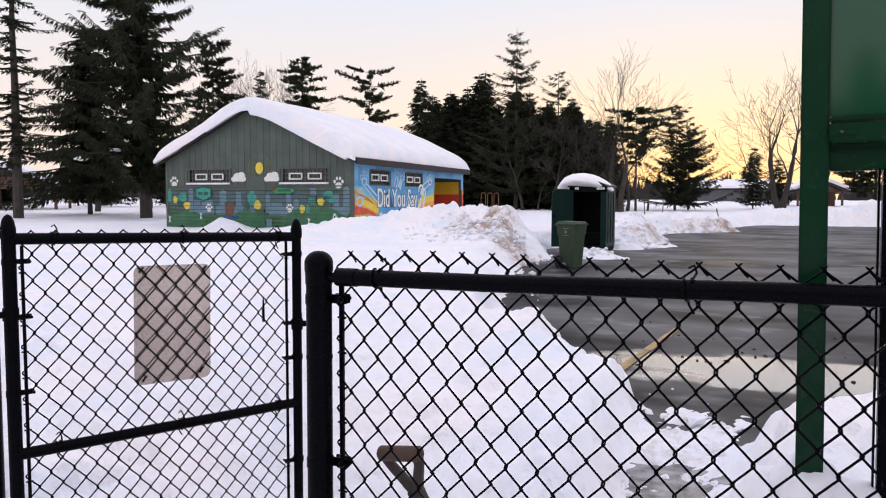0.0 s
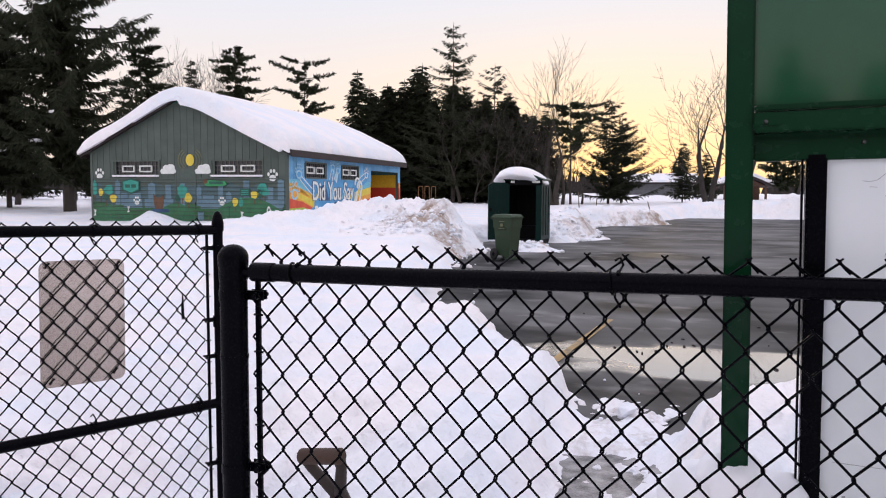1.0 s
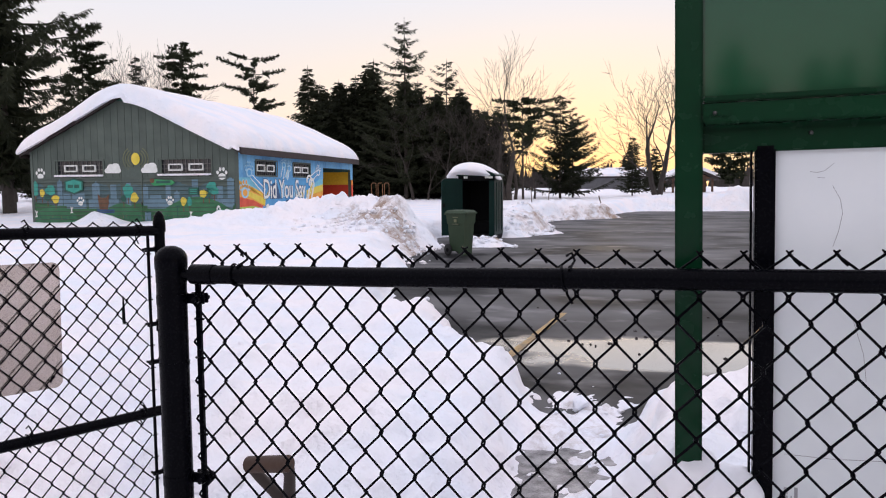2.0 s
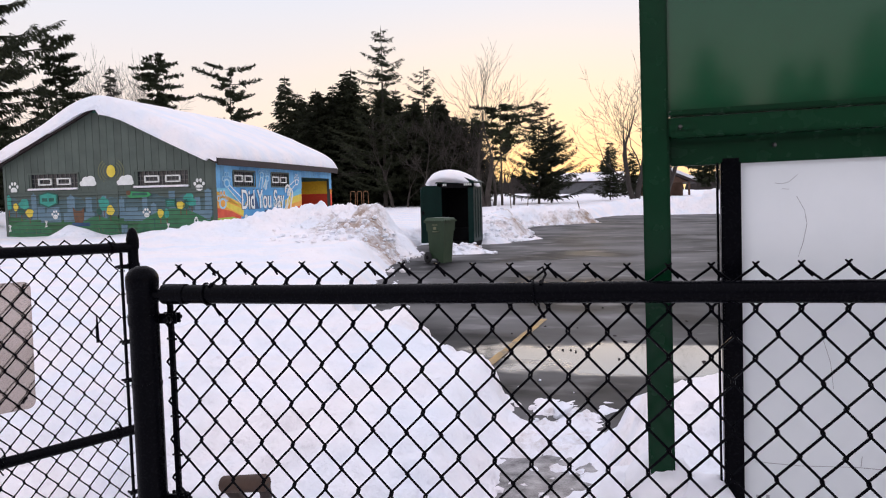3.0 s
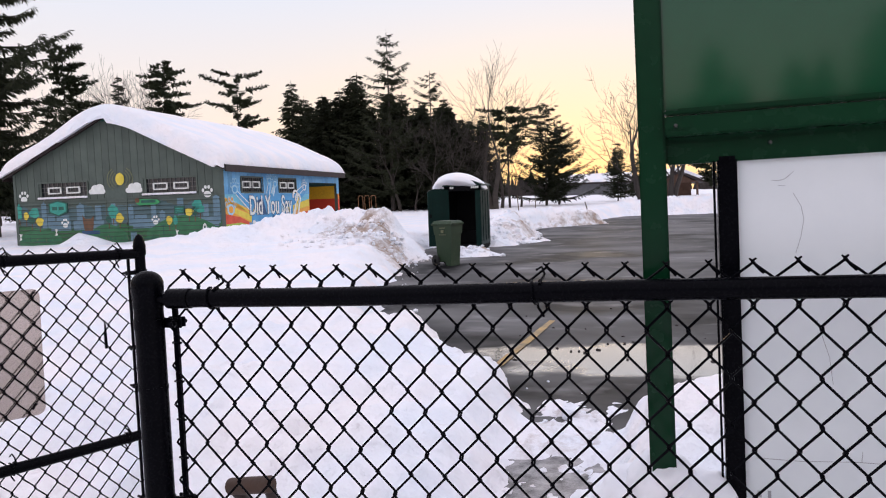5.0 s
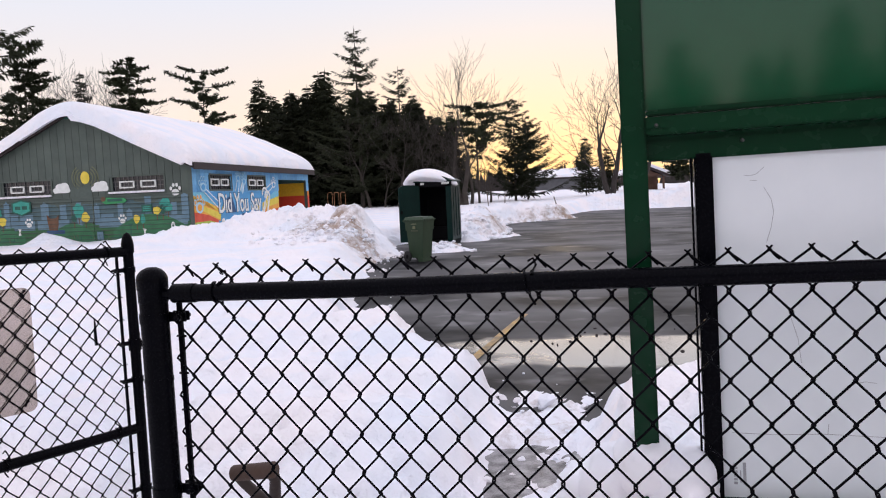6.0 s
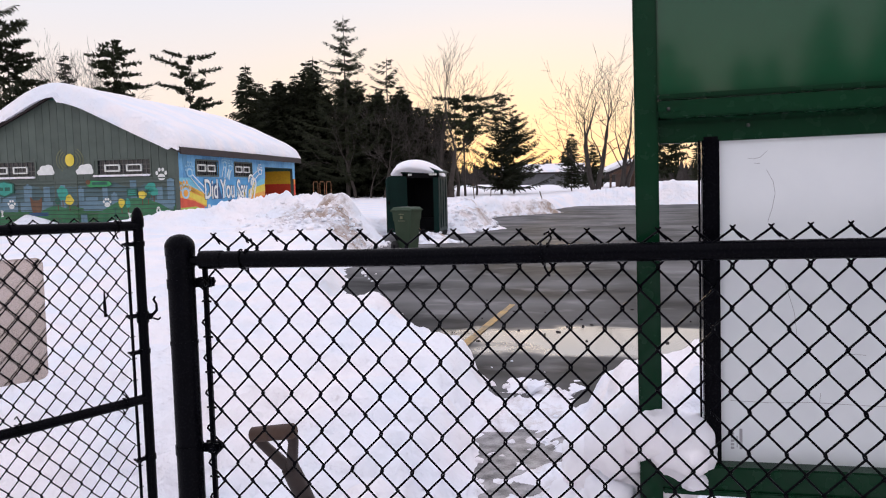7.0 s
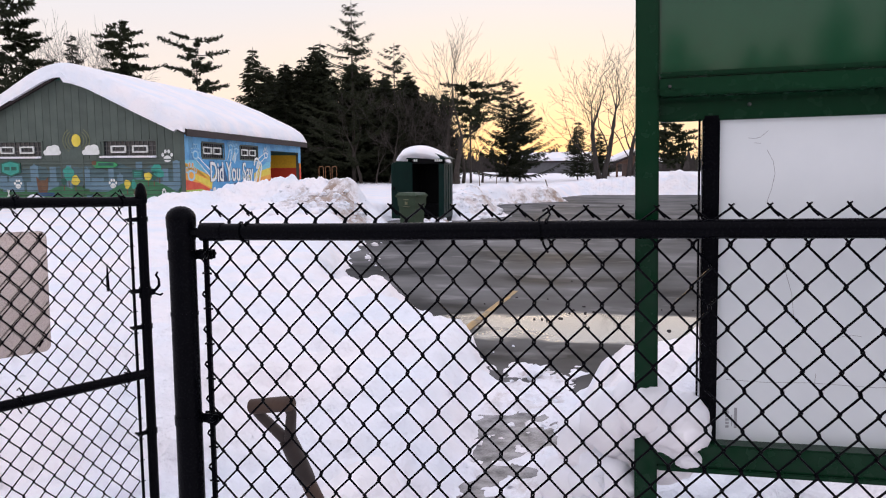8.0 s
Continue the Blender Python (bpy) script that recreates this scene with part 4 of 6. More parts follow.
while y < L - 0.02:
    y1 = min(y + 0.29, L)
    mid = (y + y1) / 2
    win = any(a < mid < b for a, b in SIDE_WINDOWS)
    lo = 2.65 if win else 2.55 if 7.5 < mid < 11.18 else SPLIT
    if win:
        part("siding_board", Shape().box(0, y + 0.006, SPLIT, 0.022, y1 - 0.006, 2.15), BLUEBOARD, side)
    part("siding_board", Shape().box(0, y + 0.006, lo, 0.022, y1 - 0.006, 2.99), BLUEBOARD, side)
    y = y1
for k in range(13):
    z = 0.2 + k * 0.143
    for ya, yb in ((0.02, 7.5), (11.18, L)):
        part("siding_board", Shape().add([(0, ya, z), (0, yb, z), (0, yb, z + 0.143), (0, ya, z + 0.143), (0.030, ya, z), (0.030, yb, z), (0.012, yb, z + 0.150), (0.012, ya, z + 0.150)], [(3, 2, 1, 0), (5, 6, 7, 4), (1, 5, 4, 0), (2, 6, 5, 1), (3, 7, 6, 2), (0, 4, 7, 3)]), MURAL_SIDE, side)
alcove = new("alcove")
alcove.parent = house
slab(alcove, "back_panel", -1.9, 7.5, 0, -1.75, 11.32, 2.85, ALCOVE)
slab(alcove, "return_panel", -1.75, 7.35, 0, -0.15, 7.5, 2.85, ALCOVE)
slab(alcove, "return_panel", -1.75, 11.18, 0, -0.15, 11.32, 2.85, ALCOVE)
slab(alcove, "soffit", -1.75, 7.5, 2.62, -0.15, 11.18, 2.70, FASCIA)
slab(house, "back_wall", -W, L - 0.15, 0, -0.15, L, 2.85, BOARDS)
part("back_gable", Shape().plate([(-W, 2.85), (0, 2.85), (0, EAVE), (-W / 2, RIDGE), (-W, EAVE)], 0.15, pose(0, L, 0)), BOARDS, house)
slab(house, "far_wall", -W, 0.15, 0, -W + 0.15, L - 0.15, 2.85, BOARDS)


def barred_window(parent, m, width, height, panes, sill):
    """A low barred window: pale sashes behind a grid of bars, a sill with snow."""
    w = new("window")
    w.parent = parent
    w.matrix_local = m
    part("glass", Shape().box(0, 0.06, 0, width, 0.07, height), GLASS, w)
    part("window_frame", Shape().box(-0.05, -0.045, -0.05, 0, 0.03, height + 0.05).box(width, -0.045, -0.05, width + 0.05, 0.03, height + 0.05).box(0, -0.045, height, width, 0.03, height + 0.05).box(0, -0.045, -0.05, width, 0.03, 0), BOARDS, w)
    for a, b, c, d in panes:
        s = Shape()
        for x0, z0, x1, z1 in ((a, b, c, b + 0.045), (a, d - 0.045, c, d), (a, b, a + 0.05, d), (c - 0.05, b, c, d)):
            s.box(x0, -0.012, z0, x1, 0.03, z1)
        part("sash", s, PAINT["white"], w, "white sash")
    n = max(3, round(width / 0.17))
    for i in range(1, n):
        part("bar", Shape().box(width * i / n - 0.014, 0.032, 0, width * i / n + 0.014, 0.05, height), GRATE, w)
    for i in (1, 2):
        part("bar", Shape().box(0, 0.03, height * i / 3 - 0.012, width, 0.034, height * i / 3 + 0.012), GRATE, w)
    if sill:
        part("sill_snow", Shape().box(-0.06, -0.12, -0.085, width + 0.04, -0.02, -0.02, 0.03), ROOF_SNOW, w, "snow along the sill", True)
    return w


barred_window(front, pose(-2.91, 0, 2.22), 1.96, 0.46, ((0.33, 0.08, 0.88, 0.32), (1.10, 0.08, 1.66, 0.32)), True)
barred_window(front, pose(-6.98, 0, 2.22), 1.90, 0.46, ((0.33, 0.08, 0.86, 0.32), (1.06, 0.08, 1.60, 0.32)), True)
for a, b in SIDE_WINDOWS:
    barred_window(side, pose(0, a, 2.15, 0, 0, 90), b - a, 0.50, ((0.12, 0.13, 0.76, 0.38), (0.90, 0.13, 1.52, 0.38)), False)

door = part("door", Shape().box(-4.36, -0.0325, 0.25, -3.60, -0.01, 2.40, 0.002), MURAL_FRONT, house, "painted door merging with the mural")
part("door_frame", Shape().box(-4.40, -0.040, 1.2, -4.36, -0.01, 2.44).box(-3.60, -0.040, 1.2, -3.56, -0.01, 2.44).box(-4.36, -0.040, 2.40, -3.60, -0.01, 2.44), BOARDS, house)
part("door_handle", Shape().box(-3.62, -0.08, 1.14, -3.58, -0.04, 1.24, 0.008), STEEL, door, "small steel handle")

# painted pictures of the front mural
mural = new("mural")
mural.parent = house
tagged(mural, "painted skyline with trees, clouds, sun and paw prints")
LIFT = pose(0, -0.034, 0)


def dab(outline, paint, lift=0.0, label=""):
    return part("painted_shape", Shape().plate(outline, 0.003, LIFT @ pose(0, -lift, 0)), PAINT[paint], mural, label)


def rect(x0, z0, x1, z1):
    return [(x0, z0), (x1, z0), (x1, z1), (x0, z1)]


SKYLINE = ((-6.94, -6.74, 1.97), (-6.71, -6.42, 1.55), (-6.35, -5.85, 1.55), (-5.54, -5.24, 1.88), (-4.82, -4.58, 1.85), (-4.20, -4.02, 1.90), (-3.55, -3.35, 1.76), (-3.3, -2.85, 1.49), (-2.68, -2.49, 1.82), (-2.37, -2.16, 1.57), (-1.69, -1.46, 2.0), (-0.76, -0.55, 1.78), (-0.38, -0.14, 2.01))
for k, (x0, x1, z1) in enumerate(SKYLINE):
    dab(rect(x0, 1.12, x1, z1), "slate")
    if k % 3 == 0:  # a stepped or pointed top
        dab([(x0 + 0.05, z1), (x1 - 0.05, z1), ((x0 + x1) / 2, z1 + 0.09)], "slate")
for x0, x1 in ((-6.6, -5.8), (-5.7, -4.5), (-3.4, -2.4), (-2.3, -1.2), (-1.0, -0.2)):
    dab(rect(x0, 1.02, x1, 1.36), "slate", -0.001)
for x0, x1, top in ((-7.96, -6.2, 1.12), (-5.2, -3.6, 1.20), (-2.9, -0.12, 1.42)):
    hill = [(x0 + (x1 - x0) * k / 14, 0.62 + (top - 0.62) * math.sin(math.pi * (0.08 + 0.84 * k / 14)) ** 0.8) for k in range(15)]
    dab([(x1, 0.5), (x0, 0.5)] + hill, "hill", 0.002)
for x, z, rx, rz, col in ((-7.84, 1.72, 0.12, 0.27, "teal"), (-7.57, 1.57, 0.10, 0.14, "yellow"), (-7.22, 1.67, 0.20, 0.18, "teal"), (-7.35, 1.41, 0.14, 0.12, "deep"), (-7.03, 1.35, 0.15, 0.15, "yellow"), (-4.31, 1.36, 0.10, 0.12, "deep"), (-4.13, 1.62, 0.19, 0.24, "teal"), (-3.89, 1.40, 0.15, 0.17, "yellow"), (-2.02, 1.26, 0.11, 0.15, "yellow"), (-1.79, 1.26, 0.08, 0.16, "teal"), (-1.27, 1.52, 0.15, 0.13, "yellow"), (-1.06, 1.56, 0.11, 0.17, "deep"), (-0.95, 1.77, 0.19, 0.15, "teal"), (-0.86, 1.60, 0.18, 0.12, "teal")):
    dab(rect(x - 0.016, z - rz - 0.2, x + 0.016, z), "brown", 0.004)
    blob = [(x + rx * (1 + 0.16 * math.sin(3 * a + 9 * x) + 0.08 * math.sin(7 * a + x)) * math.cos(a), z + rz * (1 + 0.07 * math.cos(5 * a + 5 * x)) * math.sin(a)) for a in [2 * math.pi * k / 20 for k in range(20)]]
    dab(blob, col, 0.006)
rng = random.Random(12)
for k in range(46):  # painted tufts of grass along the foot of the wall
    x, z = rng.uniform(-7.9, -0.15), rng.uniform(0.60, 0.70)
    t, h = rng.uniform(-0.06, 0.06), rng.uniform(0.10, 0.24)
    dab([(x - 0.014, z), (x + 0.014, z), (x + t, z + h)], rng.choice(("deep", "deep", "hill", "halo")), 0.008)
for k in range(2, 13):  # grey-green strips proud of the painting, added as the lapped boards' shadow lines
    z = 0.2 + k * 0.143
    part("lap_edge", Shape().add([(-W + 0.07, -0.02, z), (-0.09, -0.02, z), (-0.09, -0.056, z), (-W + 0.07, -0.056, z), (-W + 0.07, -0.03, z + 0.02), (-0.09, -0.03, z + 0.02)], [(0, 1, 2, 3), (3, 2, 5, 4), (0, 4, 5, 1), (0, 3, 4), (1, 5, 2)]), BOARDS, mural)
dab(rect(-3.5, 0.6, -3.27, 0.90), "slate", 0.008)
dab(disc(-3.385, 0.91, 0.13, 0.03, 12), "deep", 0.010)
dab(rect(-2.265, 0.62, -2.235, 1.10), "deep", 0.008)
dab(rect(-2.33, 1.08, -2.17, 1.12), "deep", 0.010)


def paw(x, z, s):
    dab(disc(x, z - 0.05 * s, 0.11 * s, 0.09 * s), "white", 0.008)
    for dx, dz in ((-0.13, 0.06), (-0.05, 0.15), (0.05, 0.15), (0.13, 0.06)):
        dab(disc(x + dx * s, z + dz * s, 0.04 * s, 0.055 * s, 10), "white", 0.008)


for x, z, s in ((-7.60, 2.21, 1.15), (-0.56, 2.15, 1.2), (-6.02, 1.25, 0.9), (-2.53, 1.26, 0.9), (-0.2, 0.71, 0.42)):
    paw(x, z, s)
for x, z in ((-7.85, 0.83), (-6.4, 0.97), (-1.76, 0.82)):
    dab([(x - 0.05, z - 0.12), (x + 0.06, z - 0.10), (x + 0.02, z), (x + 0.08, z + 0.10), (x - 0.05, z + 0.12), (x - 0.01, z)], "white", 0.010)
for x in (-4.70, -3.28):
    for dx, dz, r in ((-0.2, 0.0, 0.1), (-0.05, 0.1, 0.14), (0.12, 0.12, 0.15), (0.22, 0.0, 0.1)):
        dab(disc(x + dx, 2.33 + dz, r * 1.15, r * 0.9), "white", 0.004 + 0.003 * abs(dx))
    dab(rect(x - 0.27, 2.24, x + 0.27, 2.33), "white", 0.012)
for rad in (0.30, 0.40, 0.50):
    for mid_a in (0, 180):
        arc = [radians(mid_a - 55 + 11 * k) for k in range(11)]
        dab([(-3.79 + rad * math.cos(a), 2.72 + 0.9 * rad * math.sin(a)) for a in arc] + [(-3.79 + (rad - 0.035) * math.cos(a), 2.72 + 0.9 * (rad - 0.035) * math.sin(a)) for a in reversed(arc)], "halo", 0.0)
dab(disc(-3.79, 2.72, 0.165, 0.21, 24), "yellow", 0.006, "bright yellow painted sun")
dab(rect(-5.38, 0.87, -4.69, 0.99), "navy", 0.006)
dab([(-5.26, 0.99), (-4.95, 0.99), (-4.90, 1.2), (-4.88, 1.52), (-5.0, 1.40), (-5.20, 1.40), (-5.33, 1.54), (-5.30, 1.22)], "brown", 0.010, "plain brown painted shape")
dab(disc(-0.72, 0.96, 0.08, 0.17, 14), "white", 0.010)
dab(disc(-0.44, 0.89, 0.08, 0.12, 14), "white", 0.010)
dab(disc(-0.72, 1.0, 0.035, 0.04, 10), "deep", 0.014)
for x0, x1 in ((-7.3, -6.6), (-3.0, -2.0), (-1.9, -0.6)):
    dab(rect(x0, 0.66, x1, 0.685), "deep", 0.006)
plaque = thing("plaque", "teal hexagonal painted plaque on the wall", "sign", pose(-13.0, 20.4, 0, 0, 0, 5.05))
part("board", Shape().plate([(-6.62, 1.66), (-6.25, 1.52), (-5.88, 1.66), (-5.88, 1.98), (-6.25, 2.08), (-6.62, 1.98)], 0.03, pose(0, -0.035, 0)), PAINT["deep"], plaque)
part("inset", Shape().plate([(-6.56, 1.69), (-6.25, 1.57), (-5.94, 1.69), (-5.94, 1.95), (-6.25, 2.03), (-6.56, 1.95)], 0.004, pose(0, -0.066, 0)), PAINT["teal"], plaque)
for x0, x1, z in ((-6.48, -6.28, 1.80), (-6.22, -6.02, 1.80)):
    part("lettering", Shape().plate(rect(x0, z - 0.06, x1, z + 0.06), 0.004, pose(0, -0.071, 0)), PAINT["deep"], plaque, "unreadable dark lettering")
ribbon = thing("name_sign", "small green painted name board on the wall", "sign", pose(-13.0, 20.4, 0, 0, 0, 5.05))
part("board", Shape().plate([(-3.2, 1.86), (-3.05, 2.0), (-2.4, 1.96), (-2.3, 1.88), (-2.42, 1.80), (-3.1, 1.78)], 0.03, pose(0, -0.055, 0.02)), PAINT["leaf"], ribbon)
part("lettering", Shape().plate(rect(-3.0, 1.86, -2.46, 1.95), 0.004, pose(0, -0.086, 0.02)), PAINT["deep"], ribbon, "unreadable dark lettering")
part("ornament", Shape().plate(disc(-3.15, 1.97, 0.09, 0.08, 12), 0.004, pose(0, -0.086, 0)), PAINT["brown"], ribbon)
little = thing("small_sign", "small teal sign board on the wall", "sign", pose(-13.0, 20.4, 0, 0, 0, 5.05))
part("board", Shape().plate(rect(-1.80, 1.47, -1.43, 1.73), 0.02, pose(0, -0.05, 0)), PAINT["deep"], little)
for z in (1.52, 1.58, 1.64):
    part("lettering", Shape().plate(rect(-1.75, z, -1.48, z + 0.025), 0.004, pose(0, -0.071, 0)), PAINT["teal"], little, "unreadable lettering")

# painted pictures of the side mural
side_art = new("mural")
side_art.parent = house
tagged(side_art, "rainbow mural with white lettering and paw prints")


def side_dab(outline, paint, lift=0.0, label=""):
    return part("painted_shape", Shape().plate(outline, 0.003, SIDE @ LIFT @ pose(0, -lift, 0)), PAINT[paint], side_art, label)


# fan of coloured rays behind the words
for pts, col in (
    ([(0.02, 0.5), (0.02, 1.06), (1.1, 1.08), (1.7, 0.95), (1.7, 0.5)], "lime"),
    ([(0.02, 1.06), (0.02, 1.40), (1.9, 1.16), (1.9, 0.95), (1.1, 1.08)], "red"),
    ([(0.02, 1.40), (0.02, 1.88), (0.9, 1.74), (1.95, 1.28), (1.9, 1.16)], "orange"),
    ([(0.02, 1.70), (0.02, 1.88), (0.5, 1.88), (1.8, 1.42), (1.75, 1.36)], "yellow"),
    ([(5.2, 1.30), (5.5, 1.58), (7.45, 1.85), (7.45, 1.55)], "yellow"),
    ([(5.2, 1.18), (5.3, 1.34), (7.45, 1.56), (7.45, 1.36)], "orange"),
    ([(5.2, 0.6), (5.3, 1.20), (7.45, 1.37), (7.45, 0.6)], "red"),
):
    side_dab(pts, col, -0.002)
side_dab([(1.75, 0.5), (1.7, 1.3), (2.1, 2.05), (3.9, 2.06), (5.4, 2.05), (5.7, 1.7), (5.5, 0.5)], "sky", 0.0)
for pts, col in (([(2.3, 1.3), (3.2, 1.3), (2.9, 1.9), (2.5, 1.85)], "navy"), ([(3.5, 0.7), (5.0, 0.7), (4.9, 1.25), (3.7, 1.25)], "navy"), ([(4.9, 1.3), (5.4, 1.35), (5.2, 1.55)], "yellow"), ([(2.0, 1.45), (2.3, 1.4), (2.25, 1.7)], "yellow"), ([(3.3, 1.35), (3.7, 1.35), (3.55, 1.9)], "pale"), ([(4.4, 1.35), (4.8, 1.4), (4.6, 1.95)], "pale")):
    side_dab(pts, col, 0.002)
# raised arms with paws, drawn in outline
for (ax, az), (bx, bz), w, edge, fill in (((0.83, 2.12), (1.9, 1.55), 0.13, "white", "sky"), ((0.45, 1.55), (1.9, 1.20), 0.17, "orange", "yellow"), ((3.55, 2.55), (3.35, 2.05), 0.14, "white", "sky"), ((3.98, 2.42), (3.75, 2.05), 0.14, "white", "pale"), ((6.8, 2.32), (5.85, 1.95), 0.15, "white", "sky"), ((6.3, 1.9), (5.6, 1.1), 0.12, "white", "yellow")):
    nx, nz = -(bz - az), bx - ax
    q = math.hypot(nx, nz)
    nx, nz = nx / q, nz / q
    for r, col, lift in ((w, edge, 0.004), (w - 0.05, fill, 0.007)):
        side_dab([(ax + nx * r * 0.7, az + nz * r * 0.7), (bx + nx * r, bz + nz * r), (bx - nx * r, bz - nz * r), (ax - nx * r * 0.7, az - nz * r * 0.7)], col, lift)
for x, z, k, edge, fill in ((0.72, 2.30, 1.45, "pale", "sky"), (0.38, 1.63, 1.75, "pale", "orange"), (3.52, 2.62, 1.15, "pale", "sky"), (4.02, 2.50, 1.15, "pale", "sky"), (6.95, 2.40, 1.25, "white", "sky")):
    for r, col, lift in ((1.0, edge, 0.009), (0.62, fill, 0.012)):
        side_dab(disc(x, z - 0.05 * k, 0.15 * k * r, 0.11 * k * r), col, lift)
        for dx, dz in ((-0.17, 0.05), (-0.06, 0.15), (0.06, 0.15), (0.17, 0.05)):
            side_dab(disc(x + dx * k, z + dz * k, 0.055 * k * r, 0.065 * k * r, 10), col, lift)
for k, (x, z) in enumerate(((5.95, 1.98), (6.2, 1.85))):
    side_dab([(x + 0.30 * math.cos(a), z + 0.26 * math.sin(a)) for a in [radians(200 - 22 * i) for i in range(13)]] + [(x + 0.19 * math.cos(a), z + 0.17 * math.sin(a)) for a in [radians(-64 + 22 * i) for i in range(13)]], "white", 0.012)
for x0, x1 in ((5.75, 5.9), (6.15, 6.3)):
    side_dab([(x0 - 0.2, 0.95), (x1 - 0.2, 0.95), (x1 + 0.12, 1.68), (x0 + 0.12, 1.68)], "white", 0.014)


def words(text, size, m, paint, lift):
    cu = bpy.data.curves.new("lettering", "FONT")
    cu.body, cu.size, cu.extrude, cu.offset = text, size, 0.003, 0.012 if paint == "white" else 0.035
    cu.materials.append(PAINT[paint])
    ob = new("lettering", cu)
    ob.parent = side_art
    ob.matrix_local = SIDE @ pose(0, -lift, 0) @ m
    return tagged(ob, "white hand-painted words" if paint == "white" else "dark outline of painted words")


WORDS = pose(1.72, 0, 1.33, 90) @ Matrix.Diagonal((0.74, 0.96, 1.0, 1.0))
words("Did You Say", 1.02, WORDS, "navy", 0.052)
words("Did You Say", 1.02, WORDS, "white", 0.058)
for x0, x1, z1 in ((1.95, 2.2, 1.12), (2.32, 2.5, 1.04), (2.65, 2.85, 1.04), (3.6, 3.85, 1.12), (4.0, 4.2, 1.04), (4.35, 4.5, 1.08), (4.85, 4.95, 1.2), (5.15, 5.25, 1.2)):
    side_dab([(x0 + 0.03, 0.8), (x1 - 0.03, 0.8), (x1, 0.9), (x1, z1 - 0.06), (x1 - 0.06, z1), (x0 + 0.06, z1), (x0, z1 - 0.06), (x0, 0.9)], "white", 0.012, "unreadable white lettering")

# roof
roof = new("roof")
roof.parent = house
tagged(roof, "low gable roof with brown fascia under thick snow")
OV, FR = 0.24, 0.26
for s in (-1, 1):
    xe = -W / 2 + s * (W / 2 + OV)
    ze = roof_at(xe)
    part("roof_slope", Shape().plate([(-W / 2, RIDGE), (xe, ze), (xe, ze + 0.10), (-W / 2, RIDGE + 0.10)], L + 2 * FR, pose(0, L + FR, 0)), FASCIA, roof)
    part("fascia", Shape().box(min(xe, xe + s * 0.03), -FR, ze - 0.13, max(xe, xe + s * 0.03), L + FR, ze + 0.10), FASCIA, roof)
    part("rake_board", Shape().plate([(-W / 2, RIDGE - 0.09), (xe, ze - 0.09), (xe, ze + 0.11), (-W / 2, RIDGE + 0.11)], 0.03, pose(0, -FR, 0)), FASCIA, roof)
cap_snow = Shape()
nu, nv = 72, 90
rows = []
for j in range(nv + 1):
    v = j / nv
    row = []
    for i in range(nu + 1):
        u = -1 + 2 * i / nu
        ywob = 0.10 * noise.noise(Vector((u * 2.5, 3.1, 0)))
        y = -FR - 0.16 + ywob + v * (L + 2 * FR + 0.3 - ywob)
        xwob = 0.07 * noise.noise(Vector((v * 9, 1.7, 2)))
        xh = W / 2 + OV - 0.02 + 0.3 * xwob
        x = -W / 2 + u * xh
        side_fall = 1 - abs(u) ** 14
        end = min(v * (L + 1) / 0.45, (1 - v) * (L + 1) / 0.45, 1.0)
        end = math.sqrt(max(0.0, 1 - (1 - end) ** 2))
        soft = math.sqrt((u * W / 2) ** 2 + 0.55**2)
        z0 = RIDGE + 0.16 - (RIDGE - EAVE) / (W / 2) * soft * (1.0)
        thick = (0.36 + 0.13 * math.exp(-(((u + 0.20) / 0.22) ** 2)) + 0.07 * noise.noise(Vector((u * 2, v * 5, 5))) + 0.02 * noise.noise(Vector((u * 9, v * 25, 5)))) * max(0.0, side_fall) ** 0.5 * end
        row.append((x, y, z0 + thick - (0.10 + 0.16 * (0 < u < 0.93)) * (1 - end) - 0.06 * abs(u) ** 20))
    rows.append(row)
flat = [p for row in rows for p in row]
under = [(x, y, roof_at(x) + 0.05 if y > -FR + 0.0 else roof_at(x) - (0.15 if -W / 2 + 0.2 < x < -0.1 else 0.02)) for x, y, z in flat]
n = len(flat)
fs = []
for j in range(nv):
    for i in range(nu):
        a = j * (nu + 1) + i
        fs += [(a, a + 1, a + nu + 2, a + nu + 1), (n + a + nu + 1, n + a + nu + 2, n + a + 1, n + a)]
for i in range(nu):
    a, b = i, nv * (nu + 1) + i
    fs += [(a, n + a, n + a + 1, a + 1), (b + 1, n + b + 1, n + b, b)]
for j in range(nv):
    a, b = j * (nu + 1), j * (nu + 1) + nu
    fs += [(a + nu + 1, n + a + nu + 1, n + a, a), (b, n + b, n + b + nu + 1, b + nu + 1)]
part("roof_snow", Shape().add(flat + under, fs), ROOF_SNOW, roof, "thick smooth white snow", True)

# ---- portable toilet ----
toilet = thing("portable_toilet", "dark green portable toilet, door open, snow on top", "portable toilet", pose(-5.80, 21.9, 0.0))
TW, TD, TH = 1.2, 1.2, 2.03
part("base", Shape().box(-0.03, -0.05, -0.05, TW + 0.03, TD + 0.03, 0.14, 0.02), TOILET_IN, toilet)
part("side_panel", Shape().box(0, 0.0, 0.1, 0.05, TD, TH, 0.012), TOILET, toilet)
right_panel = part("side_panel", Shape().box(TW - 0.05, 0.0, 0.1, TW, TD, TH, 0.012), TOILET, toilet)
for y in (0.25, 0.6, 0.95):
    part("rib", Shape().box(TW - 0.002, y - 0.05, 0.25, TW + 0.02, y + 0.05, 1.85, 0.008), TOILET, right_panel)
part("back_panel", Shape().box(0.05, TD - 0.05, 0.1, TW - 0.05, TD, TH, 0.01), TOILET, toilet)
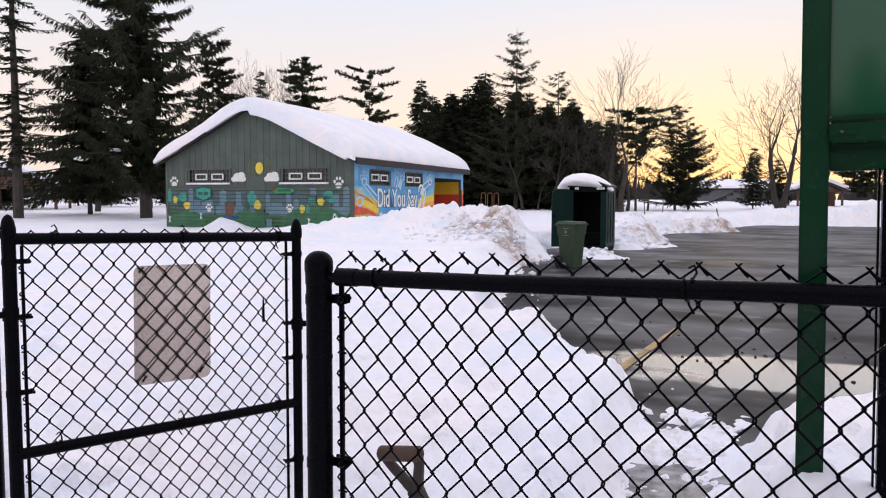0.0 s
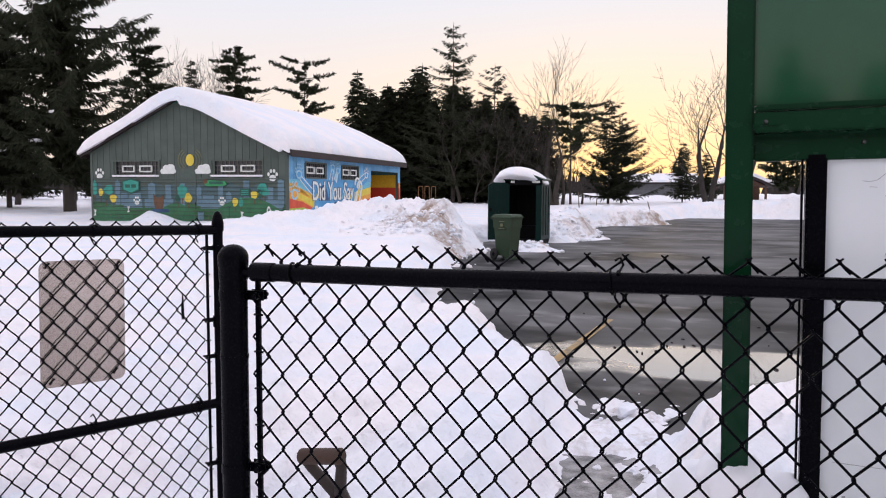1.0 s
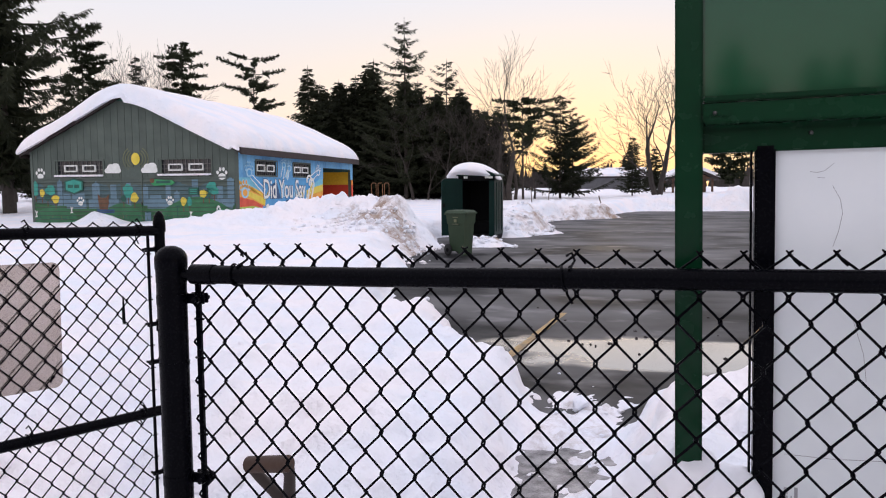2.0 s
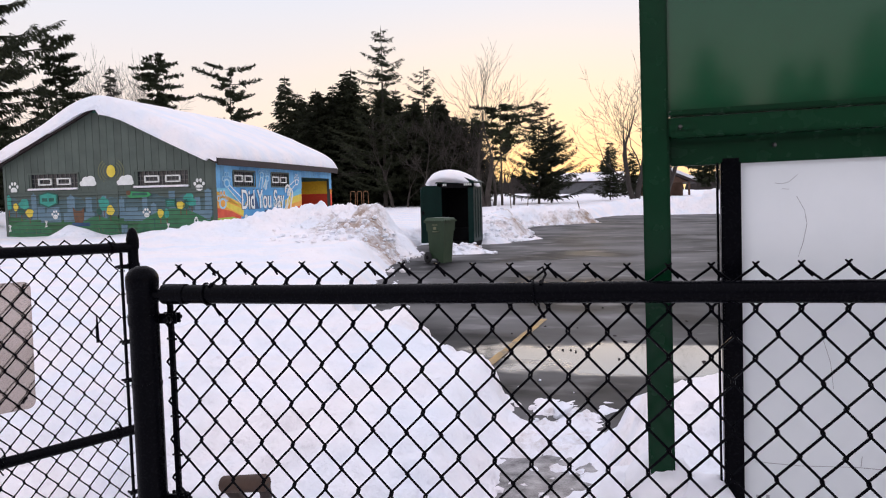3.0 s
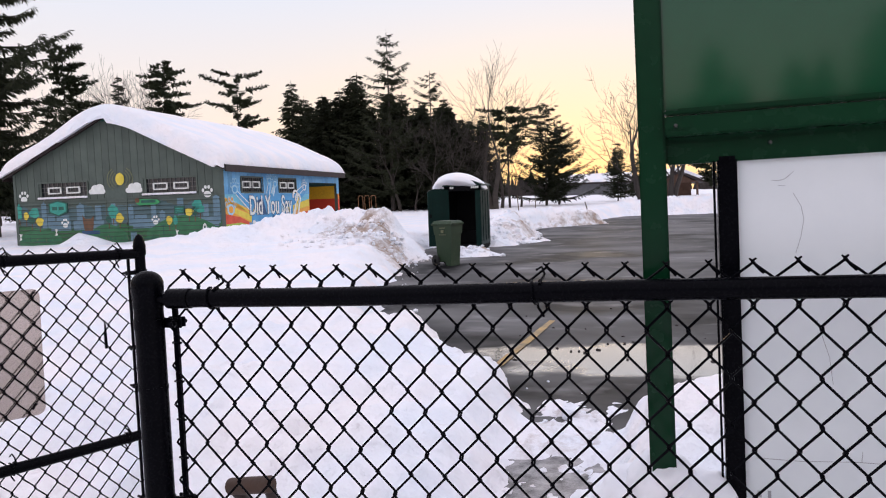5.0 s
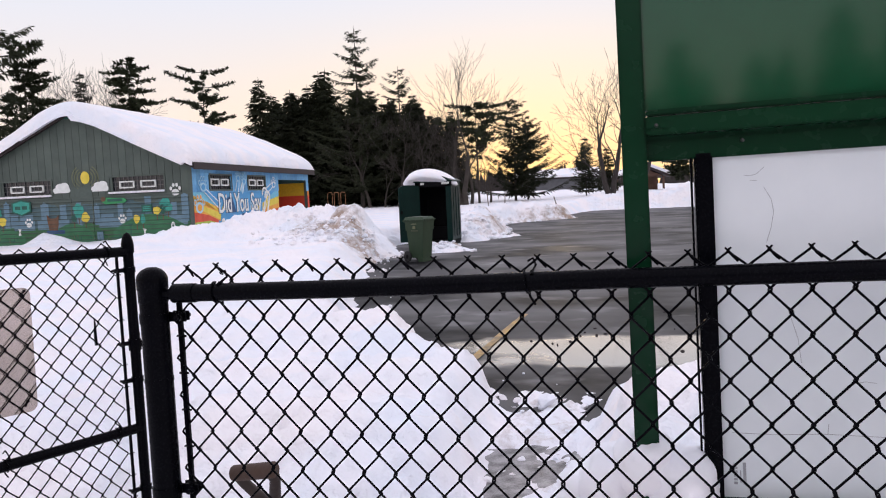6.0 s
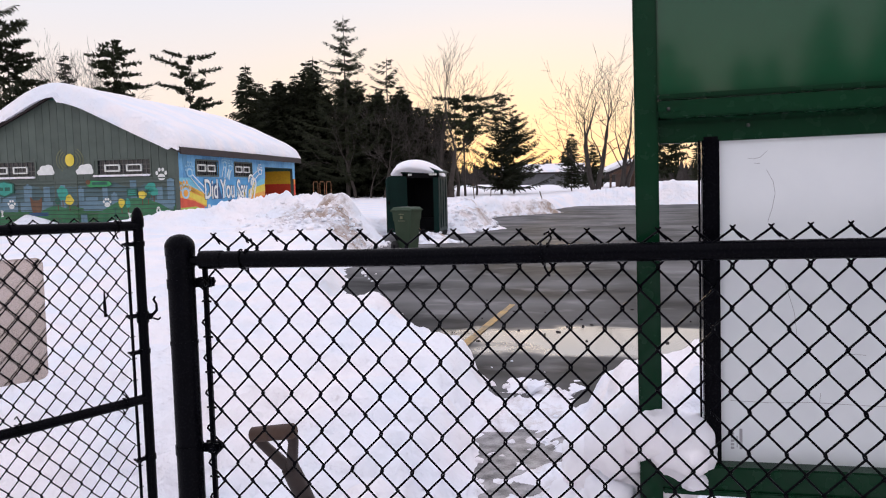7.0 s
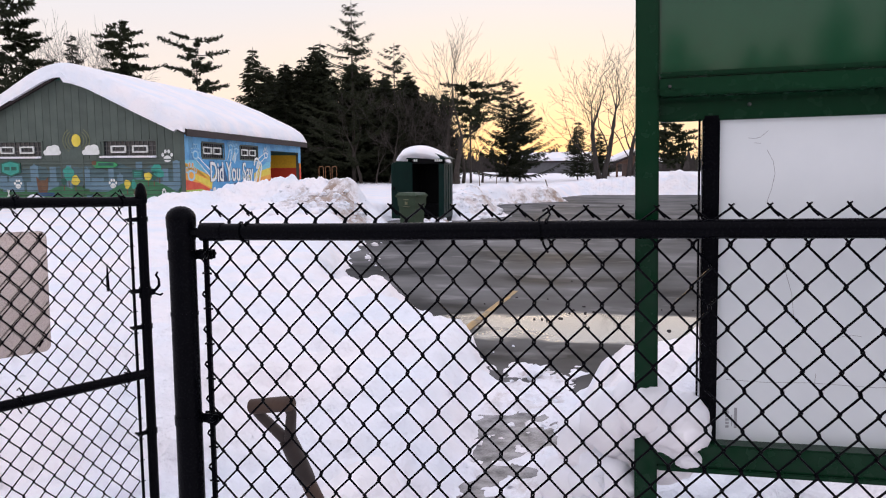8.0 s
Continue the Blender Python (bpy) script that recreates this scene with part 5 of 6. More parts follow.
part("door_jamb", Shape().box(0.0, -0.04, 0.1, 0.14, 0.03, TH, 0.012), TOILET, toilet)
part("door_jamb", Shape().box(TW - 0.18, -0.04, 0.1, TW, 0.03, TH, 0.012), TOILET, toilet)
arch = [(0.0, TH)] + [(TW * k / 14, TH + 0.20 * math.sin(math.pi * k / 14) + 0.02) for k in range(15)] + [(TW, TH)]
part("door_head", Shape().plate([(0.0, 1.88), (TW, 1.88)] + arch[::-1][1:-1] , 0.07, pose(0, 0.03, 0)), TOILET_IN, toilet)
top = Shape()
for y0, y1 in ((-0.06, TD + 0.04),):
    top.plate([(-0.05, TH)] + [(-0.05 + (TW + 0.1) * k / 14, TH + 0.03 + 0.21 * math.sin(math.pi * k / 14)) for k in range(15)] + [(TW + 0.05, TH)], y1 - y0, pose(0, y1, 0))
part("roof", top, TOILET, toilet)
part("seat_box", Shape().box(0.06, 0.7, 0.1, TW - 0.06, 1.14, 0.55, 0.02), TOILET_IN, toilet)
part("lining", Shape().box(0.06, 1.10, 0.12, TW - 0.06, 1.14, TH), TOILET_IN, toilet)
part("lining", Shape().box(0.052, 0.05, 0.12, 0.07, 1.1, TH), TOILET_IN, toilet)
part("lining", Shape().box(TW - 0.07, 0.05, 0.12, TW - 0.052, 1.1, TH), TOILET_IN, toilet)
part("grab_rail", Shape().tube([(TW - 0.09, 0.3, 0.95), (TW - 0.09, 0.9, 0.95)], 0.016, 8), STEEL, toilet)
for x in (0.20, TW - 0.30):
    for k in range(4 if x > 0.5 else 2):
        part("label_mark", Shape().box(x + 0.065 * k, -0.075, 1.95, x + 0.05 + 0.065 * k, -0.038, 2.02), PAINT["white"], toilet, "unreadable white marking")
swing = new("door")
swing.parent = toilet
swing.matrix_local = pose(0.14, -0.05, 0, 0, 0, -133)
part("door_panel", Shape().plate([(0, 0.14), (0.76, 0.14), (0.76, 1.86), (0.70, 1.92), (0.55, 1.96), (0.2, 1.96), (0, 1.92)], 0.04, pose(0, 0.01, 0)), TOILET, swing)
part("door_inset", Shape().box(0.10, 0.008, 1.1, 0.66, 0.02, 1.85, 0.008).box(0.10, 0.008, 0.25, 0.66, 0.02, 1.0, 0.008), TOILET, swing)
part("latch", Shape().box(0.66, 0.01, 1.05, 0.73, 0.04, 1.16, 0.006), TOILET_IN, swing)
cap_top = lump("snow_cap", (0.40, 0.50, 2.24), (0.90, 0.82, 0.25), 2.2, 0.30)
for q in cap_top.data.vertices:
    q.co.z = q.co.z * (1.0 - 0.28 * q.co.x) - 0.20 * (q.co.x / 0.8) ** 2 - 0.06 * q.co.x
cap_top.parent = toilet
tagged(cap_top, "rounded cap of snow")

# ---- wheeled bin ----
cart = thing("wheeled_bin", "green plastic wheeled bin with closed lid on asphalt", "bin", pose(-4.12, 16.4, 0.0, 0, 0, -14) @ Matrix.Diagonal((0.71, 0.85, 1.0, 1.0)))


def taper(x0, x1, y0, y1, z0, X0, X1, Y0, Y1, z1):
    return [(x0, y0, z0), (x1, y0, z0), (x1, y1, z0), (x0, y1, z0), (X0, Y0, z1), (X1, Y0, z1), (X1, Y1, z1), (X0, Y1, z1)], [(3, 2, 1, 0), (4, 5, 6, 7), (0, 1, 5, 4), (1, 2, 6, 5), (2, 3, 7, 6), (3, 0, 4, 7)]


body = Shape().add(*taper(-0.27, 0.26, -0.25, 0.25, 0.10, -0.33, 0.33, -0.29, 0.29, 0.80)).add(*taper(-0.35, 0.35, -0.31, 0.31, 0.78, -0.37, 0.37, -0.33, 0.33, 1.03))
body.box(0.06, -0.25, 0.0, 0.26, 0.25, 0.11)
part("body", body, CART, cart)
part("rim", Shape().box(-0.385, -0.345, 1.0, 0.385, 0.345, 1.035, 0.012), CART, cart)
lid = Shape().add(*taper(-0.42, 0.41, -0.36, 0.36, 1.03, -0.36, 0.33, -0.28, 0.28, 1.11)).box(-0.43, -0.37, 1.02, 0.42, 0.37, 1.045, 0.01).box(0.36, -0.31, 1.01, 0.43, 0.31, 1.06, 0.015)
part("lid", lid, CART, cart)
part("handle", Shape().tube([(-0.40, -0.28, 1.0), (-0.47, -0.28, 1.02), (-0.47, 0.28, 1.02), (-0.40, 0.28, 1.0)], 0.017, 8), CART, cart)
part("axle", Shape().tube([(-0.30, -0.33, 0.14), (-0.30, 0.33, 0.14)], 0.014, 8), STEEL, cart)
for y in (-0.33, 0.29):
    wheel = part("wheel", Shape().tube([(-0.30, y - 0.035, 0.14), (-0.30, y - 0.028, 0.14), (-0.30, y + 0.028, 0.14), (-0.30, y + 0.035, 0.14)], [0.125, 0.14, 0.14, 0.125], 24), RUBBER, cart, "", True)
    part("hub", Shape().tube([(-0.30, y - 0.042, 0.14), (-0.30, y + 0.042, 0.14)], 0.05, 14), TOILET_IN, wheel)
for x0, x1, z0, z1 in ((-0.10, 0.10, 0.93, 0.95), (-0.05, 0.05, 0.82, 0.89), (-0.12, 0.12, 0.765, 0.78)):
    part("stamp", Shape().box(x0, -0.345, z0, x1, -0.29, z1), PAINT["halo"], cart, "small pale unreadable stamp")

# ---- trees ----


def conifer(h, rad, seed, clear=0.12, whorls=44, per=7, lean=0.25, curl=0.35, spray=0.34, steps_out=8, wild=0.25, clump=False, hang=0.5, power=0.75):
    """Trunk and crown of a conifer: tapered limbs, each with many short needle sprays."""
    r = random.Random(seed)
    trunk, crown = Shape(), Shape()
    bend = [(0.03 * h * 0.1 * r.uniform(-1, 1), 0.03 * h * 0.1 * r.uniform(-1, 1)) for _ in range(7)]
    trunk.tube([(bend[k][0], bend[k][1], h * k / 6 - 0.3 * (k == 0)) for k in range(7)], [max(0.02, 0.0135 * h * (1 - k / 6.2)) for k in range(7)], 8)
    tris_v, tris_f = crown.v, crown.f
    for w in range(whorls):
        f = clear + (1 - clear) * (w + r.random() * 0.8) / whorls
        reach = rad * ((1 - f) / (1 - clear)) ** power
        if clump:
            reach = rad * math.sin(math.pi * min(1, 0.15 + 0.85 * (1 - f) / (1 - clear))) ** 0.7
        n = max(3, round(per * (0.6 + 0.4 * (1 - f))))
        a0 = r.random() * 6.28
        for b in range(n):
            ln = reach * (1 + wild * r.uniform(-1.4, 1)) + 0.15
            if r.random() < 0.10:
                ln *= 0.4
            a = a0 + 6.283 * b / n + r.uniform(-0.3, 0.3)
            d = Vector((math.cos(a), math.sin(a), 0))
            base = Vector((0, 0, min(0.99, max(clear * 0.9, f + r.uniform(-1.1, 1.1) * (1 - clear) / whorls)) * h))
            sag = lean * r.uniform(0.6, 1.4)
            pts = []
            for s in range(5):
                q = s / 4
                pts.append(base + d * (ln * q) + Vector((0, 0, ln * (-sag * q + curl * q * q))))
            crown.tube(pts, [0.012 * ln + 0.012, 0.010 * ln + 0.01, 0.008 * ln + 0.008, 0.005 * ln + 0.006, 0.004], 3, False)
            m = max(3, round(steps_out * ln / max(rad, 0.1) + 3))
            for s in range(m):
                q = (s + r.random()) / m
                if clump:
                    q = 0.28 + 0.72 * q
                q = min(0.999, max(0.08, q))
                i = min(3, int(q * 4))
                p = pts[i].lerp(pts[i + 1], q * 4 - i)
                side = Vector((-d.y, d.x, 0))
                for sgn in ((-1, 1, 0, -1, 1, 0, 1, -1, 0) if clump else (-1, 1, 0, -1, 1)):
                    L2 = spray * (1.15 - 0.5 * q) * r.uniform(0.6, 1.5) * (0.6 + 0.4 * min(1, ln))
                    if clump:
                        out = (d * r.uniform(-0.2, 1) + side * r.uniform(-1, 1) + Vector((0, 0, r.uniform(-0.35, 0.75)))).normalized()
                    else:
                        out = (side * sgn * r.uniform(0.5, 1.0) + d * r.uniform(0.2, 0.9) + Vector((0, 0, -hang * r.uniform(0.1, 1.3)))).normalized()
                    wd = out.cross(Vector((r.uniform(-1, 1), r.uniform(-1, 1), r.uniform(-1, 1)))).normalized() * L2 * (0.15 if clump else 0.10)
                    k = len(tris_v)
                    tip = p + out * L2
                    mid = p + out * L2 * 0.55
                    tris_v.extend((tuple(p), tuple(mid + wd), tuple(tip), tuple(mid - wd)))
                    tris_f.append((k, k + 1, k + 2, k + 3))
    # leader
    crown.tube([(0, 0, h * 0.96), (0, 0, h * 1.02)], [0.03, 0.006], 4)
    return trunk, crown


def bare_tree(h, seed, spread=0.5, levels=6, stems=1, stout=0.017):
    """Trunk and bare limbs of a leafless tree, forking down to twigs."""
    r = random.Random(seed)
    trunk, limbs = Shape(), Shape()

    def grow(p, d, ln, rad, level, out):
        pts, rr = [p], [rad]
        for s in range(1, 4):
            d = (d + Vector((r.uniform(-1, 1), r.uniform(-1, 1), r.uniform(-0.7, 0.9))) * 0.19).normalized()
            p = p + d * ln / 3
            pts.append(p)
            rr.append(rad * (1 - 0.16 * s))
        out.tube(pts, rr, 7 if level == 0 else 4 if level < 3 else 3, False)
        if level >= levels:
            return
        kids = r.choice((2, 3, 3)) if level else r.choice((3, 4))
        for k in range(kids):
            q = 1.0 if k == 0 else r.uniform(0.35, 1.0)
            i = min(2, int(q * 3))
            at = pts[i].lerp(pts[i + 1], min(1, q * 3 - i))
            tilt = r.uniform(0.2, 0.5) if k == 0 else r.uniform(0.5, 1.1) * spread * 1.6
            axis = d.cross(Vector((r.uniform(-1, 1), r.uniform(-1, 1), r.uniform(-1, 1)))).normalized()
            nd = (Matrix.Rotation(tilt, 3, axis) @ d)
            nd = (nd + Vector((0, 0, 0.10))).normalized()
            grow(at, nd, ln * r.uniform(0.58, 0.86), max(0.010, rr[-1] * (0.85 if k == 0 else r.uniform(0.45, 0.70))), level + 1, limbs)

    for s in range(stems):
        lean = Vector((r.uniform(-0.12, 0.12) * stems, r.uniform(-0.1, 0.1) * stems, 1)).normalized()
        grow(Vector((0.25 * s, 0.1 * s, -0.3)), lean, h * 0.30, stout * h / (1 + 0.25 * (stems - 1)), 0, trunk)
    high = max(p[2] for p in limbs.v)
    for sh in (trunk, limbs):
        sh.v = [(x * h / high, y * h / high, z * h / high) for x, y, z in sh.v]
    return trunk, limbs


def tree(name, label, shapes, crown_material, bark, m, group="", crown="crown"):
    t = thing(name, label, "tree", m, group)
    part("trunk", shapes[0], bark, t, "", True)
    part(crown, shapes[1], crown_material, t)
    return t


def put(x, y, z, turn=0, lean=0, k=1.0):
    return pose(x, y, z, lean, 0, turn) @ Matrix.Scale(k, 4)


def level_at(x, y):
    return float(snow_height(np.array([[x]], float), np.array([[y]], float))[0][0, 0])


SPRUCE = "dark green spruce standing in snow"
EDGE, WOODS = "trees round the park", "dense woods behind the park"
# the great spruce beside the building, and its neighbours
great_spruce = tree("spruce_tree", "huge dark spruce with drooping snow-flecked limbs", conifer(22.5, 3.35, 31, 0.08, 58, 8, 0.34, 0.52, 0.44, 34, 0.75, hang=1.1, power=0.62), NEEDLE, BARK, pose(-28.5, 25.7, 0.5, 0, -3.0, 0), EDGE)
for at, r, seed in (((-0.2, -1.6, 3.4), (0.32, 0.3, 0.09), 3.1), ((-2.6, -1.5, 3.2), (0.42, 0.3, 0.11), 4.2), ((1.2, -1.7, 4.6), (0.2, 0.2, 0.07), 5.2)):
    patch = lump("snow_patch", at, r, seed)
    patch.parent = great_spruce
    tagged(patch, "patch of snow caught on a limb")
tree("spruce_tree", "thin straight spruce with sparse limbs", conifer(18.5, 1.8, 32, 0.14, 44, 4, 0.32, 0.34, 0.26, 16, 0.5), NEEDLE, BARK, put(-33.4, 22.3, 0.6, 70), EDGE)
tree("spruce_tree", "broad dark spruce with low limbs over snow", conifer(10.5, 4.2, 33, 0.14, 38, 7, 0.30, 0.2, 0.46, 22, 0.5, hang=1.0, power=0.55), NEEDLE, BARK, put(-35.5, 28.0, 0.6, 10), EDGE)
tree("pine_tree", "dark pine with layered tufted limbs", conifer(10.6, 1.25, 34, 0.2, 40, 5, 0.12, 0.22, 0.30, 13, 0.7, True), PINE, BARK, put(-32.9, 35.2, 0.7), EDGE)
tree("pine_tree", "dark pine showing over the roof", conifer(11.4, 1.5, 35, 0.2, 42, 5, 0.16, 0.20, 0.30, 13, 0.6, True), PINE, BARK, put(-33.4, 45.2, 0.7, 50), EDGE)
tree("pine_tree", "wind-swept pine with few flat limbs", conifer(10.8, 1.9, 86, 0.40, 17, 4, 0.02, 0.20, 0.32, 15, 0.8, True), PINE, BARK, put(-30.2, 49.6, 0.8, 100), EDGE)
tree("spruce_tree", "tall thin-topped spruce with open upswept limbs", conifer(13.8, 4.2, 37, 0.1, 25, 6, 0.12, 0.40, 0.36, 26, 0.45, hang=0.6, power=0.78), NEEDLE, BARK, put(-19.8, 54.7, 0.9), EDGE)
tree("spruce_tree", "spruce with sparse crooked top", conifer(11.0, 2.6, 38, 0.15, 19, 4, 0.0, 0.3, 0.38, 13, 0.6, power=0.5), NEEDLE, BARK, put(-17.3, 57.7, 0.9, 30), EDGE)
tree("pine_tree", "leaning pine with flat tufted limbs", conifer(7.4, 2.0, 39, 0.45, 16, 4, 0.0, 0.12, 0.34, 13, 0.6, True), PINE, BARK, put(-10.3, 54.5, 0.9, 0, 4), EDGE)
tree("spruce_tree", "bushy spruce with ragged outline at the lot's edge", conifer(7.9, 2.7, 40, 0.06, 30, 5, 0.06, 0.36, 0.36, 18, 0.8, power=0.62), NEEDLE, BARK, put(-8.0, 57.7, 0.9, 20), EDGE)
tree("spruce_tree", "bushy spruce with ragged outline at the lot's edge", conifer(6.6, 2.2, 41, 0.06, 24, 6, 0.06, 0.36, 0.36, 16, 0.8, power=0.6), NEEDLE, BARK, put(-7.2, 58.9, 0.9, 120), EDGE)
# leafless trees
tree("bare_tree", "tall leafless tree with upright limbs", bare_tree(12.6, 51, 0.36, 5, 2, 0.024), BARK, BARK, put(-11.1, 52.1, 0.8), EDGE)
tree("bare_tree", "leafless crooked tree with a leaning limb", bare_tree(12.2, 71, 0.55, 5, 2, 0.024), BARK_GREY, BARK_GREY, put(-0.75, 60.0, 0.9, 40), EDGE)
tree("bare_tree", "leafless tree with two forking stems", bare_tree(11.4, 58, 0.55, 5, 2, 0.024), BARK_GREY, BARK_GREY, put(1.3, 61.0, 0.9, 10), EDGE)
tree("bare_tree", "leafless pale tree behind the roof", bare_tree(12.5, 54, 0.4, 6, 2), BARK_GREY, BARK_GREY, put(-36.7, 45.1, 0.8), EDGE)
tree("bare_tree", "leafless pale tree behind the roof", bare_tree(11.5, 55, 0.35, 5), BARK_GREY, BARK_GREY, put(-35.0, 47.5, 0.8), EDGE)
tree("bare_tree", "leafless tree among spruces", bare_tree(11, 56, 0.5, 6), BARK_GREY, BARK_GREY, put(-41, 33, 0.7), EDGE)
tree("spruce_tree", "small dark spruce beyond the roof", conifer(11.2, 1.8, 42, 0.1, 34, 6, 0.2, 0.3, 0.4, 8, 0.4), NEEDLE, BARK, put(-39.6, 47.9, 0.8), EDGE)
tree("pine_tree", "dark pine beyond the far snow bank", conifer(4.8, 1.9, 43, 0.2, 18, 5, 0.05, 0.2, 0.4, 7, 0.4, True), PINE, BARK, put(5.2, 70.0, 1.0), EDGE)

tree("spruce_tree", "small dark spruce behind the leafless trees", conifer(4.9, 1.5, 44, 0.08, 24, 6, 0.2, 0.3, 0.3, 8, 0.4), NEEDLE, BARK, put(-3.0, 66.0, 1.0), EDGE)
tree("spruce_tree", "small dark spruce behind the leafless trees", conifer(4.0, 1.6, 45, 0.08, 22, 6, 0.2, 0.3, 0.3, 8, 0.4), NEEDLE, BARK, put(-1.2, 68.0, 1.0), EDGE)

# the woods: a few kinds, set out many times
kinds = [
    tree("spruce_tree", "dense dark spruce in the woods", conifer(10.4, 2.3, 61, 0.06, 42, 7, 0.3, 0.25, 0.5, 9, 0.3), NEEDLE, BARK, put(-27.6, 53.4, 0.9), WOODS),
    tree("spruce_tree", "dense dark spruce in the woods", conifer(9.6, 2.6, 62, 0.08, 38, 7, 0.3, 0.3, 0.52, 9, 0.35), NEEDLE, BARK, put(-26.2, 56.1, 0.9), WOODS),
    tree("spruce_tree", "dense dark spruce in the woods", conifer(8.6, 2.4, 63, 0.05, 36, 7, 0.25, 0.25, 0.5, 9, 0.35), NEEDLE, BARK, put(-22.6, 57.9, 0.9), WOODS),
]
thin = tree("bare_tree", "thin leafless tree at the wood's edge", bare_tree(7.5, 64, 0.45, 5), BARK, BARK, put(-15.0, 54.5, 0.9), WOODS)
rng = random.Random(77)
for k in range(46):
    q = k / 45
    x = -30.0 + 15.5 * q + rng.uniform(-0.7, 0.7)
    y = 56.0 + rng.uniform(0, 13)
    hgt = 1.06 - 0.30 * max(0, q - 0.6) / 0.4 + rng.uniform(-0.18, 0.04)
    copy_thing(kinds[k % 3], put(x, y, 0.9, rng.uniform(0, 360), 0, max(0.5, hgt)))
for k in range(9):
    x = -19 + 9.5 * k / 8 + rng.uniform(-0.6, 0.6)
    copy_thing(thin, put(x, rng.uniform(52.8, 57), 0.9, rng.uniform(0, 360), 0, rng.uniform(0.55, 1.0)))
# farther trees all round, and those behind the camera
FAR = "distant trees"
for k in range(46):
    a = rng.uniform(-75, 75)
    d = rng.uniform(95, 150)
    x, y = d * math.sin(radians(a)), d * math.cos(radians(a))
    c = copy_thing(kinds[k % 3] if k % 4 else thin, put(x, y, 1.3, rng.uniform(0, 360), 0, rng.uniform(0.45, 0.8)))
    tagged(c, "distant dark tree on the snowy horizon", group=FAR)
for k in range(60):
    a = -40 + 70 * k / 59 + rng.uniform(-1, 1)
    d = rng.uniform(125, 175)
    c = copy_thing(kinds[k % 3] if k % 3 else thin, put(d * math.sin(radians(a)), d * math.cos(radians(a)), 1.3, rng.uniform(0, 360), 0, rng.uniform(0.35, 0.62)))
    tagged(c, "distant dark tree on the snowy horizon", group=FAR)
for k in range(34):
    x = -75 + 36 * k / 33 + rng.uniform(-1, 1)
    y = 26 + 22 * k / 33 + rng.uniform(-6, 10)
    c = copy_thing(kinds[k % 3] if k % 3 else thin, put(x, y, 0.9, rng.uniform(0, 360), 0, rng.uniform(0.4, 0.7)))
    tagged(c, "dark tree in the woods beside the field", group=FAR)
for k in range(44):
    x = -16 + 52 * k / 43 + rng.uniform(-0.7, 0.7)
    c = copy_thing(kinds[k % 3], put(x, rng.uniform(-48, -39), 0.6, rng.uniform(0, 360), 0, rng.choice((0.68, 0.76, 0.83, 0.9, 1.2))))
    tagged(c, "dark spruce across the dog park", group="trees across the dog park")

# brush and woods along the horizon
brush = Shape()
for k in range(5200):
    a = radians(rng.uniform(-80, 80))
    d = rng.uniform(128, 200)
    x, y = d * math.sin(a), d * math.cos(a)
    hgt = rng.uniform(1.2, 4.2) * (0.75 + 0.5 * math.sin(a * 23) ** 2)
    w = rng.uniform(0.15, 0.8)
    t = rng.uniform(-0.5, 0.5)
    brush.add([(x - w, y, 1.0), (x + w, y, 1.0), (x + w * 0.5 + t, y, 1.3 + hgt * 0.7), (x + t, y + 0.3, 1.3 + hgt), (x - w * 0.5 + t, y, 1.3 + hgt * 0.6)], [(0, 1, 2, 3, 4)])
tagged(part("distant_woods", brush, BARK_GREY), "low grey leafless woods along the horizon", "woods", kind="stuff")

